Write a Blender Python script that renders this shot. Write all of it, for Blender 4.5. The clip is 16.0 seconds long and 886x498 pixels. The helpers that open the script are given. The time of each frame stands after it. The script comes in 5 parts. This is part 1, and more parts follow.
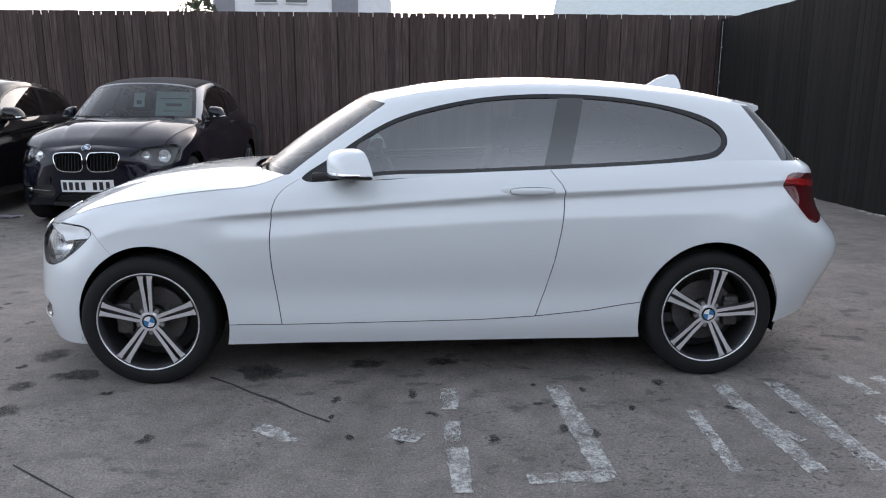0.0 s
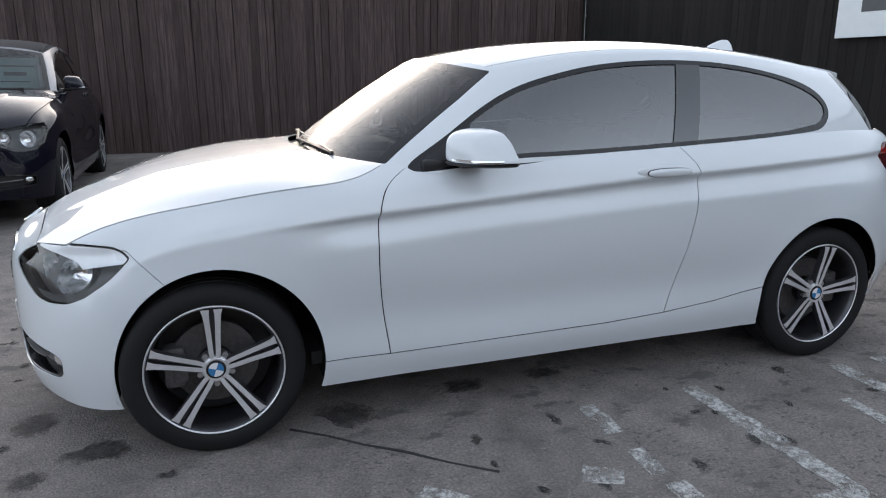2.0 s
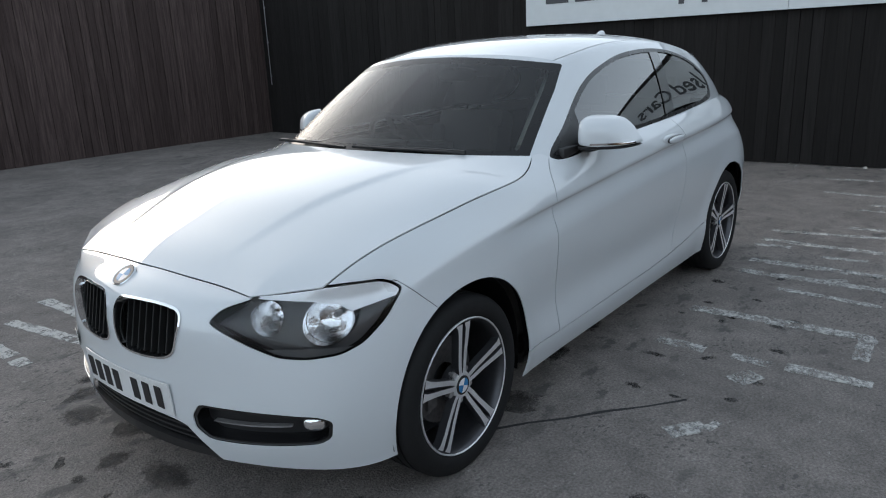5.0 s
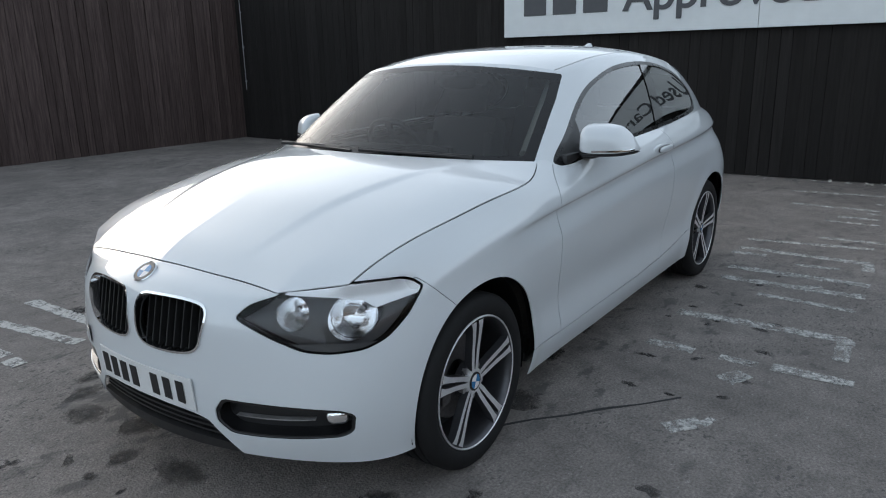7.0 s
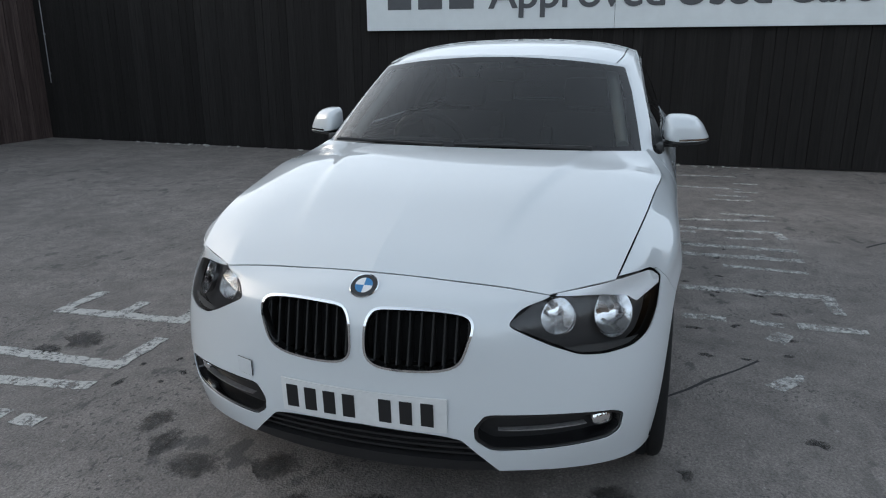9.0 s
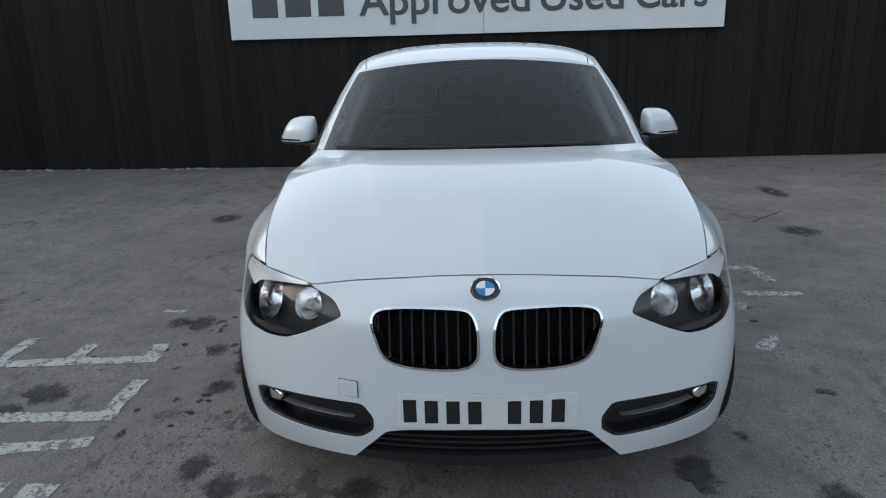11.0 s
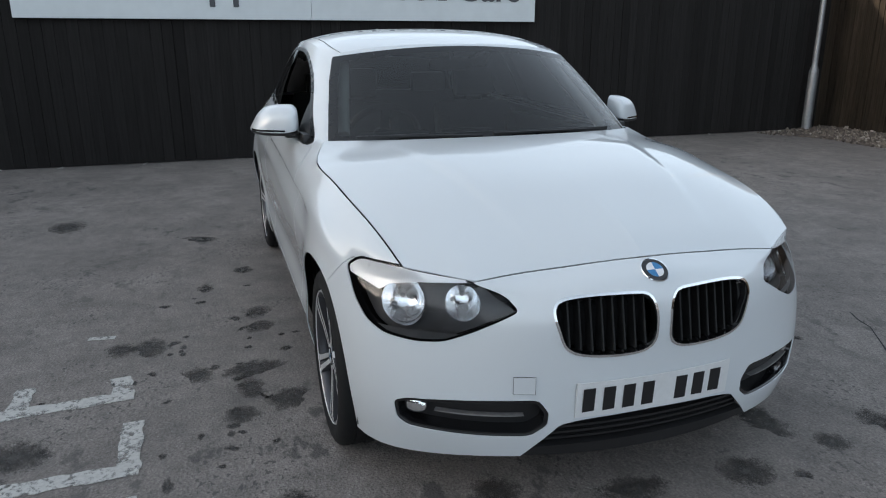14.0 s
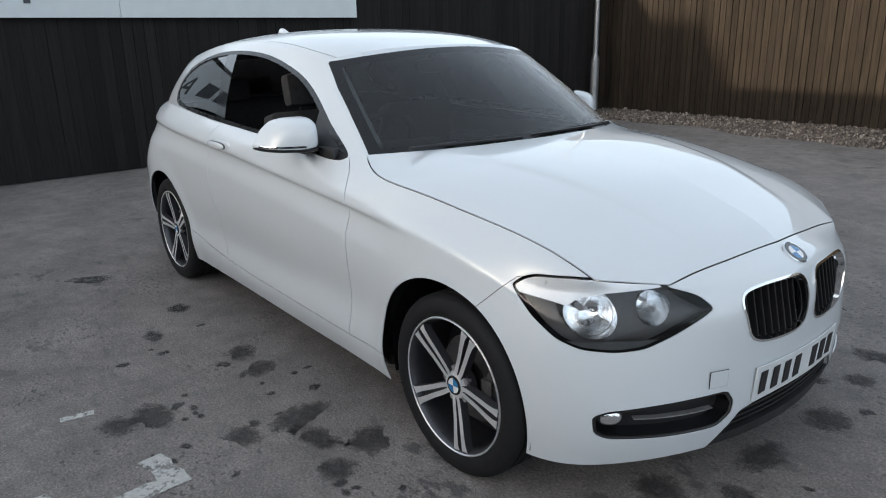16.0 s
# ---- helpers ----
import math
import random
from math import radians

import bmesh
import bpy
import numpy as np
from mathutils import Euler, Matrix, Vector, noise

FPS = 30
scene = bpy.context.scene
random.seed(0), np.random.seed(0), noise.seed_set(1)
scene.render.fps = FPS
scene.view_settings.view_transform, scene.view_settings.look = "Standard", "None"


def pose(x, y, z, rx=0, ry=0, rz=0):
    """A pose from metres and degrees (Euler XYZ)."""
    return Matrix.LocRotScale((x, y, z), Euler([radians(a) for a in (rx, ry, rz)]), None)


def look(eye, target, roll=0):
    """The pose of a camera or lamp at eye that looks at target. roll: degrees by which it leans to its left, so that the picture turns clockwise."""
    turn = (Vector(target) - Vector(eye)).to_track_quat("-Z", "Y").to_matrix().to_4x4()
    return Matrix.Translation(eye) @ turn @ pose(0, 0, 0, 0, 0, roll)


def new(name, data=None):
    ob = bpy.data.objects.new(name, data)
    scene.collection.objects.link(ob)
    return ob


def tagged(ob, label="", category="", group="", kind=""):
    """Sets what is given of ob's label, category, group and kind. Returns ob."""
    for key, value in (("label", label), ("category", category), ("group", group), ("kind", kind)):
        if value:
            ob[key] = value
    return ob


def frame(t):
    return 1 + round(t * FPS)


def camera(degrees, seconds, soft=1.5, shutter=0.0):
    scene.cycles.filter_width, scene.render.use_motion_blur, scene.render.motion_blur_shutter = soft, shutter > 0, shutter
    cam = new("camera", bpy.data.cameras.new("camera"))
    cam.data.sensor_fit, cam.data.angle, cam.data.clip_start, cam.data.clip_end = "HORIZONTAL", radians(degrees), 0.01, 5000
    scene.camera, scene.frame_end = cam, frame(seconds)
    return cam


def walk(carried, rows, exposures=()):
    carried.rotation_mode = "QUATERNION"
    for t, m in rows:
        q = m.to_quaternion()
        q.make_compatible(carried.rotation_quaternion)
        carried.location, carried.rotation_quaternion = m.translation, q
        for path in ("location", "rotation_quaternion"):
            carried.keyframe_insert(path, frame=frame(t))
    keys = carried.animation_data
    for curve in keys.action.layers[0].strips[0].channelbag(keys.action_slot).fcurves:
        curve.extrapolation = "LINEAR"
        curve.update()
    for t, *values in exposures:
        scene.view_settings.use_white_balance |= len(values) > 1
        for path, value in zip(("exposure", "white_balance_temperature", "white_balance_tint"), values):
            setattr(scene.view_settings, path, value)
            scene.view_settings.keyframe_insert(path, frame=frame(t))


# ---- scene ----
cam = camera(64.5, 16.0, 1.1)
PATH = [
    (0, (-0.121, -4.081, 1.324), (-0.023, -2.125, 0.917), 0.1),
    (0.5, (-0.273, -4.001, 1.321), (-0.119, -2.051, 0.901), 1.3),
    (1, (-0.574, -3.78, 1.333), (-0.301, -1.847, 0.898), 1.8),
    (1.5, (-0.96, -3.553, 1.331), (-0.535, -1.653, 0.874), 0.9),
    (2, (-1.333, -3.252, 1.322), (-0.704, -1.417, 0.831), -0.0),
    (2.5, (-1.682, -3.012, 1.345), (-0.84, -1.272, 0.831), 0.4),
    (3, (-2.045, -2.725, 1.352), (-1.057, -1.118, 0.821), -1.2),
    (3.5, (-2.357, -2.469, 1.374), (-1.182, -0.939, 0.845), -0.8),
    (4, (-2.677, -2.271, 1.387), (-1.326, -0.905, 0.83), -2.0),
    (6.5, (-3.186, -2.12, 1.398), (-1.631, -0.975, 0.877), -2.2),
    (7, (-3.223, -2.074, 1.393), (-1.658, -0.943, 0.875), -1.2),
    (7.5, (-3.306, -1.883, 1.382), (-1.703, -0.808, 0.86), 0.6),
    (8, (-3.468, -1.551, 1.391), (-1.795, -0.588, 0.869), -0.0),
    (8.5, (-3.666, -1.208, 1.409), (-1.903, -0.428, 0.874), -0.6),
    (9, (-3.771, -0.77, 1.39), (-1.928, -0.21, 0.852), -0.2),
    (9.5, (-3.879, -0.41, 1.378), (-1.974, -0.082, 0.848), -0.6),
    (12, (-3.916, 0.133, 1.385), (-1.988, 0.17, 0.856), -0.9),
    (12.5, (-3.938, 0.248, 1.39), (-2.01, 0.228, 0.856), -0.1),
    (13, (-3.872, 0.505, 1.372), (-1.95, 0.367, 0.836), -0.2),
    (13.5, (-3.782, 0.81, 1.387), (-1.893, 0.463, 0.831), 0.2),
    (14, (-3.65, 1.183, 1.373), (-1.826, 0.58, 0.816), -0.2),
    (14.5, (-3.452, 1.542, 1.404), (-1.701, 0.766, 0.827), -0.5),
    (15, (-3.265, 1.862, 1.407), (-1.619, 0.886, 0.825), -1.4),
    (15.5, (-3.076, 2.04, 1.414), (-1.508, 0.95, 0.821), -1.5),
    (16, (-2.969, 2.163, 1.42), (-1.469, 0.975, 0.839), -1.2),
]
SKY_STRENGTH, SKY_SATURATION, SUN_STRENGTH = 0.23, 0.5, 5.0
HAZE_STRENGTH, HAZE_COLOUR = 0.455, (0.83, 1.0, 1.17)
EXPOSURES = [(0.0, 0.68, 6600, 17), (2.5, 0.46, 6550, 14), (4.0, 0.17, 6450, 11), (7.0, 0.15, 6450, 11), (9.0, 0.08, 6450, 11),
             (12.5, 0.03, 6350, 11), (16.0, 0.18, 6450, 11)]
walk(cam, [(t, look(eye, target, roll)) for t, eye, target, roll in PATH], EXPOSURES)

# ---------------------------------------------------------------- light
SUN_AZ, SUN_EL = radians(5.9), radians(7.6)
sun_dir = Vector((math.sin(SUN_AZ) * math.cos(SUN_EL), math.cos(SUN_AZ) * math.cos(SUN_EL), math.sin(SUN_EL)))
world = bpy.data.worlds.new("sky")
scene.world = world
world.use_nodes = True
wn = world.node_tree
bg = wn.nodes["Background"]
sky = wn.nodes.new("ShaderNodeTexSky")
sky.sky_type, sky.sun_disc = "NISHITA", False
sky.sun_elevation, sky.sun_rotation = SUN_EL, SUN_AZ
sky.air_density, sky.dust_density, sky.ozone_density = 1.0, 5.0, 1.0
hsv = wn.nodes.new("ShaderNodeHueSaturation")
hsv.inputs["Saturation"].default_value = SKY_SATURATION
wn.links.new(sky.outputs[0], hsv.inputs["Color"])
wn.links.new(hsv.outputs[0], bg.inputs["Color"])
bg.inputs["Strength"].default_value = SKY_STRENGTH
# thin bright cloud over the whole sky
haze = wn.nodes.new("ShaderNodeBackground")
haze.inputs["Color"].default_value = (*HAZE_COLOUR, 1)
way = wn.nodes.new("ShaderNodeTexCoord")
split = wn.nodes.new("ShaderNodeSeparateXYZ")
wn.links.new(way.outputs["Generated"], split.inputs[0])
depth = wn.nodes.new("ShaderNodeMapRange")
depth.inputs["From Min"].default_value, depth.inputs["From Max"].default_value = 0.0, 0.8
depth.inputs["To Min"].default_value, depth.inputs["To Max"].default_value = HAZE_STRENGTH * 2.1, HAZE_STRENGTH * 0.68
wn.links.new(split.outputs["Z"], depth.inputs["Value"])
wn.links.new(depth.outputs[0], haze.inputs["Strength"])
both_skies = wn.nodes.new("ShaderNodeAddShader")
wn.links.new(bg.outputs[0], both_skies.inputs[0])
wn.links.new(haze.outputs[0], both_skies.inputs[1])
wn.links.new(both_skies.outputs[0], wn.nodes["World Output"].inputs["Surface"])
sun_data = bpy.data.lights.new("sun", "SUN")
sun_data.energy, sun_data.angle, sun_data.color = SUN_STRENGTH, radians(0.5), (1.0, 0.86, 0.68)
sun = new("sun", sun_data)
sun.matrix_world = look(sun_dir * 60, (0, 0, 0))


# ---------------------------------------------------------------- materials
def material(name):
    m = bpy.data.materials.new(name)
    m.use_nodes = True
    nt = m.node_tree
    return m, nt, nt.nodes["Principled BSDF"]


def node(nt, kind, **values):
    n = nt.nodes.new(kind)
    for key, value in values.items():
        n.inputs[key.replace("_", " ")].default_value = value
    return n


def coords(nt, scale=(1, 1, 1), kind="Object"):
    c = nt.nodes.new("ShaderNodeTexCoord")
    mp = nt.nodes.new("ShaderNodeMapping")
    mp.inputs["Scale"].default_value = scale
    nt.links.new(c.outputs[kind], mp.inputs["Vector"])
    return mp.outputs[0]


def noise_tex(nt, vec, scale, detail=4, rough=0.55):
    n = node(nt, "ShaderNodeTexNoise", Scale=scale, Detail=detail, Roughness=rough)
    nt.links.new(vec, n.inputs["Vector"])
    return n.outputs[0]


def ramp(nt, value, stops):
    r = nt.nodes.new("ShaderNodeValToRGB")
    e = r.color_ramp.elements
    while len(e) < len(stops):
        e.new(0.5)
    for k, (p, c) in zip(e, stops):
        k.position = p
        k.color = (*c, 1) if isinstance(c, tuple) else (c, c, c, 1)
    nt.links.new(value, r.inputs[0])
    return r.outputs[0]


def mixc(nt, fac, a, b, blend="MIX"):
    m = nt.nodes.new("ShaderNodeMix")
    m.data_type, m.blend_type = "RGBA", blend
    for v, k in ((fac, 0), (a, 6), (b, 7)):
        if isinstance(v, bpy.types.NodeSocket):
            nt.links.new(v, m.inputs[k])
        elif isinstance(v, tuple):
            m.inputs[k].default_value = (*v, 1)
        else:
            m.inputs[k].default_value = v
    return m.outputs[2]


def bump(nt, bsdf, height, strength, distance):
    b = node(nt, "ShaderNodeBump", Strength=strength, Distance=distance)
    nt.links.new(height, b.inputs["Height"])
    nt.links.new(b.outputs[0], bsdf.inputs["Normal"])


def plain(name, color, rough=0.5, metal=0.0, grain=0.06, scale=40.0, coat=0.0, bumped=0.0, kind="Object"):
    m, nt, b = material(name)
    v = coords(nt, kind=kind)
    n1, n2 = noise_tex(nt, v, scale), noise_tex(nt, v, scale / 9)
    f = mixc(nt, 0.5, n1, n2)
    lo, hi = tuple(c * (1 - grain * 2) for c in color), tuple(min(1, c * (1 + grain * 2)) for c in color)
    nt.links.new(ramp(nt, f, [(0.3, lo), (0.7, hi)]), b.inputs["Base Color"])
    nt.links.new(ramp(nt, n2, [(0.3, max(0, rough - 0.06)), (0.7, min(1, rough + 0.06))]), b.inputs["Roughness"])
    b.inputs["Metallic"].default_value = metal
    b.inputs["Coat Weight"].default_value = coat
    b.inputs["Coat Roughness"].default_value = 0.03
    if bumped:
        bump(nt, b, n1, bumped, 0.004)
    return m


def car_paint(name, color, flake=0.0, dust=0.02, coat_ior=1.62, gloss=0.5):
    """Clear-coated paint with a faint film of dust."""
    m, nt, b = material(name)
    v = coords(nt)
    film = noise_tex(nt, v, 2.6, 6, 0.6)
    fine = noise_tex(nt, v, 70, 3)
    dusty = tuple(c * (1 - dust) + 0.22 * dust for c in color)
    nt.links.new(mixc(nt, ramp(nt, film, [(0.35, 0.0), (0.75, 1.0)]), color, dusty), b.inputs["Base Color"])
    nt.links.new(ramp(nt, fine, [(0.3, 0.36), (0.7, 0.42)]), b.inputs["Roughness"])
    b.inputs["Metallic"].default_value = flake
    b.inputs["Coat Weight"].default_value = 1.0
    b.inputs["Coat IOR"].default_value = coat_ior
    b.inputs["Specular IOR Level"].default_value = gloss
    nt.links.new(ramp(nt, film, [(0.3, 0.006), (0.8, 0.03)]), b.inputs["Coat Roughness"])
    return m


def glass(name, tint, ior=1.5, rough=0.008, dust=0.0):
    """A tinted pane: what passes is coloured, what is mirrored follows Fresnel; dust lies on it as a thin film."""
    m, nt, b = material(name)
    nt.nodes.remove(b)
    out = nt.nodes["Material Output"]
    tr = node(nt, "ShaderNodeBsdfTransparent")
    tr.inputs["Color"].default_value = (*tint, 1)
    gl = node(nt, "ShaderNodeBsdfGlossy", Roughness=rough)
    gl.inputs["Color"].default_value = (1, 1, 1, 1)
    fr = node(nt, "ShaderNodeFresnel", IOR=ior)
    mx = nt.nodes.new("ShaderNodeMixShader")
    nt.links.new(fr.outputs[0], mx.inputs[0])
    nt.links.new(tr.outputs[0], mx.inputs[1])
    nt.links.new(gl.outputs[0], mx.inputs[2])
    top = mx.outputs[0]
    if dust:
        film, laid = node(nt, "ShaderNodeBsdfDiffuse"), nt.nodes.new("ShaderNodeMixShader")
        film.inputs["Color"].default_value = (0.5, 0.5, 0.5, 1)
        nt.links.new(ramp(nt, noise_tex(nt, coords(nt), 5, 5, 0.6), [(0.3, dust * 0.6), (0.7, dust * 1.4)]), laid.inputs[0])
        nt.links.new(top, laid.inputs[1])
        nt.links.new(film.outputs[0], laid.inputs[2])
        top = laid.outputs[0]
    nt.links.new(top, out.inputs["Surface"])
    return m


def asphalt_material():
    m, nt, b = material("asphalt")
    v = coords(nt)
    grit = noise_tex(nt, v, 95, 4, 0.75)
    mid = noise_tex(nt, v, 8, 9, 0.72)
    wide = noise_tex(nt, v, 0.7, 5, 0.6)
    vor = node(nt, "ShaderNodeTexVoronoi", Scale=120.0)
    nt.links.new(v, vor.inputs["Vector"])
    base = ramp(nt, wide, [(0.3, (0.212, 0.190, 0.175)), (0.7, (0.282, 0.252, 0.232))])
    patch = noise_tex(nt, v, 1.9, 9, 0.72)
    base = mixc(nt, 1.0, base, ramp(nt, patch, [(0.36, 0.74), (0.64, 1.08)]), "MULTIPLY")
    base = mixc(nt, 1.0, base, ramp(nt, mid, [(0.36, 0.72), (0.5, 0.96), (0.68, 1.15)]), "MULTIPLY")
    base = mixc(nt, 1.0, base, ramp(nt, grit, [(0.36, 0.60), (0.52, 0.98), (0.70, 1.42)]), "MULTIPLY")
    speck = noise_tex(nt, v, 27, 8, 0.8)
    base = mixc(nt, ramp(nt, speck, [(0.60, 0.0), (0.66, 0.7)]), base, (0.46, 0.44, 0.42))
    base = mixc(nt, ramp(nt, speck, [(0.34, 0.75), (0.39, 0.0)]), base, (0.065, 0.061, 0.059))
    # damp, oily blotches that cluster
    blot = noise_tex(nt, coords(nt, (1.0, 1.6, 1)), 4.6, 5, 0.62)
    cluster = noise_tex(nt, v, 0.55, 2, 0.5)
    mul = nt.nodes.new("ShaderNodeMath")
    mul.operation = "MULTIPLY"
    nt.links.new(ramp(nt, blot, [(0.57, 0.0), (0.63, 1.0)]), mul.inputs[0])
    nt.links.new(ramp(nt, cluster, [(0.45, 0.0), (0.6, 0.8)]), mul.inputs[1])
    base = mixc(nt, mul.outputs[0], base, (0.075, 0.071, 0.068))
    # small dark specks in drifts
    dots, drift = noise_tex(nt, coords(nt, (1.0, 1.35, 1)), 34, 2, 0.5), noise_tex(nt, v, 1.5, 4, 0.65)
    dot = nt.nodes.new("ShaderNodeMath")
    dot.operation = "MULTIPLY"
    nt.links.new(ramp(nt, dots, [(0.59, 0.0), (0.63, 1.0)]), dot.inputs[0])
    nt.links.new(ramp(nt, drift, [(0.47, 0.0), (0.58, 0.8)]), dot.inputs[1])
    base = mixc(nt, dot.outputs[0], base, (0.070, 0.066, 0.064))
    nt.links.new(base, b.inputs["Base Color"])
    nt.links.new(ramp(nt, mid, [(0.3, 0.72), (0.7, 0.92)]), b.inputs["Roughness"])
    hgt = mixc(nt, 0.5, grit, vor.outputs[0])
    bump(nt, b, hgt, 0.75, 0.006)
    return m


def see_through(nt, bsdf, fac):
    """Where fac falls to 0 the ground below shows."""
    mx, tr = nt.nodes.new("ShaderNodeMixShader"), nt.nodes.new("ShaderNodeBsdfTransparent")
    nt.links.new(fac, mx.inputs[0])
    nt.links.new(tr.outputs[0], mx.inputs[1])
    nt.links.new(bsdf.outputs[0], mx.inputs[2])
    nt.links.new(mx.outputs[0], nt.nodes["Material Output"].inputs["Surface"])


def worn_paint_material(name, lo, hi):
    """Road paint with holes where it has worn through to the asphalt."""
    m, nt, b = material(name)
    v = coords(nt, kind="Object")
    n1, n2 = noise_tex(nt, v, 11, 7, 0.75), noise_tex(nt, v, 60, 4, 0.7)
    see_through(nt, b, ramp(nt, mixc(nt, 0.35, n1, n2), [(lo, 0.0), (hi, 0.85)]))
    nt.links.new(ramp(nt, n2, [(0.3, (0.46, 0.45, 0.43)), (0.7, (0.62, 0.61, 0.58))]), b.inputs["Base Color"])
    b.inputs["Roughness"].default_value = 0.8
    bump(nt, b, n2, 0.4, 0.003)
    return m


def board_material(name, dark, light, scale=1.0):
    m, nt, b = material(name)
    info = nt.nodes.new("ShaderNodeObjectInfo")
    v = coords(nt, (scale * 26, scale * 26, scale * 1.4))
    add = nt.nodes.new("ShaderNodeVectorMath")
    nt.links.new(v, add.inputs[0])
    sc = nt.nodes.new("ShaderNodeVectorMath")
    sc.operation = "SCALE"
    sc.inputs[0].default_value = (37, 11, 53)
    nt.links.new(info.outputs["Random"], sc.inputs["Scale"])
    nt.links.new(sc.outputs[0], add.inputs[1])
    grain = noise_tex(nt, add.outputs[0], 1.6, 6, 0.65)
    knots = noise_tex(nt, coords(nt, (3, 3, 0.8)), 1.2, 3)
    c = ramp(nt, grain, [(0.3, dark), (0.72, light)])
    c = mixc(nt, ramp(nt, info.outputs["Random"], [(0.0, 0.0), (1.0, 0.55)]), c, tuple(x * 0.6 for x in dark))
    c = mixc(nt, ramp(nt, knots, [(0.45, 0.0), (0.75, 0.5)]), c, dark)
    nt.links.new(c, b.inputs["Base Color"])
    b.inputs["Roughness"].default_value = 0.85
    b.inputs["Specular IOR Level"].default_value = 0.065
    bump(nt, b, grain, 0.5, 0.004)
    return m


WHITE = car_paint("white_paint", (0.665, 0.702, 0.726))
DARK_BLUE = car_paint("black_blue_paint", (0.004, 0.004, 0.010), 0.0, 0.004, 1.38, 0.03)
BLACK_PAINT = car_paint("black_paint", (0.005, 0.005, 0.006), 0.0, 0.004, 1.48, 0.05)
CABIN_GLASS = glass("cabin_glass", (0.36, 0.40, 0.40), 1.52, 0.24, 0.015)
SIDE_GLASS = glass("side_glass", (0.22, 0.28, 0.27), 2.35)
LAMP_GLASS = glass("lamp_glass", (0.95, 0.96, 0.97), 1.4)
RUBBER = plain("tyre_rubber", (0.013, 0.013, 0.0135), 0.75, bumped=0.2, scale=90)
RUBBER.node_tree.nodes["Principled BSDF"].inputs["Specular IOR Level"].default_value = 0.25
ALLOY = plain("machined_alloy", (0.70, 0.70, 0.71), 0.34, 0.5, 0.05, 60)
GREY_METAL = plain("grey_wheel_paint", (0.085, 0.085, 0.092), 0.35, 0.6, 0.08, 50)
CHROME = plain("chrome", (0.85, 0.86, 0.87), 0.06, 1.0, 0.02, 30)
STEEL = plain("brake_steel", (0.36, 0.35, 0.35), 0.4, 0.6, 0.15, 70)
DISC_IRON = plain("brake_iron", (0.12, 0.115, 0.115), 0.45, 0.5, 0.2, 70)
BLACK_PLASTIC = plain("black_plastic", (0.014, 0.014, 0.015), 0.45, 0, 0.12, 120, bumped=0.1)
GRILLE_BLACK = plain("grille_black", (0.003, 0.003, 0.0033), 0.85, 0, 0.1, 80)
GRILLE_BLACK.node_tree.nodes["Principled BSDF"].inputs["Specular IOR Level"].default_value = 0.2
SLAT_BLACK = plain("slat_black", (0.004, 0.004, 0.0043), 0.68, 0, 0.1, 80)
GLOSS_BLACK = plain("gloss_black", (0.008, 0.008, 0.009), 0.12, 0, 0.05, 40, coat=0.6)
LAMP_INSIDE = plain("lamp_housing", (0.045, 0.045, 0.047), 0.35, 0.0, 0.1, 60)
LAMP_GREY = plain("lamp_housing_grey", (0.06, 0.061, 0.063), 0.4, 0.0, 0.1, 60)
CLOTH = plain("grey_cloth", (0.048, 0.050, 0.053), 0.9, 0, 0.15, 30)
CABIN_DARK = plain("cabin_plastic", (0.032, 0.032, 0.034), 0.65, 0, 0.1, 30)
HEADLINER = plain("headliner", (0.72, 0.72, 0.69), 0.9, 0, 0.04, 12)
RED_BRIGHT = plain("red_lens_bright", (0.42, 0.012, 0.014), 0.12, 0, 0.1, 25, coat=1.0)
RED_LENS = plain("red_lens", (0.10, 0.003, 0.006), 0.1, 0, 0.15, 25, coat=1.0)
BLUE_ENAMEL = plain("blue_enamel", (0.03, 0.19, 0.42), 0.25, 0, 0.05, 40, coat=0.5)
WHITE_ENAMEL = plain("white_enamel", (0.75, 0.76, 0.77), 0.3, 0, 0.03, 40, coat=0.5)
PLATE_WHITE = plain("plate_white", (0.72, 0.73, 0.73), 0.35, 0, 0.03, 50, coat=0.3)
INK = plain("plate_black", (0.012, 0.012, 0.013), 0.5)
SOFT_TOP = plain("soft_top_fabric", (0.02, 0.019, 0.022), 0.95, 0, 0.15, 150, bumped=0.3)
PAPER = plain("pale_card", (0.55, 0.72, 0.68), 0.7, 0, 0.04, 30)
ASPHALT = asphalt_material()
ROAD_PAINT = worn_paint_material("road_paint", 0.415, 0.50)
FADED_PAINT = worn_paint_material("faded_road_paint", 0.44, 0.58)
CRACK = plain("tar_crack", (0.03, 0.03, 0.031), 0.9, 0, 0.3, 60)
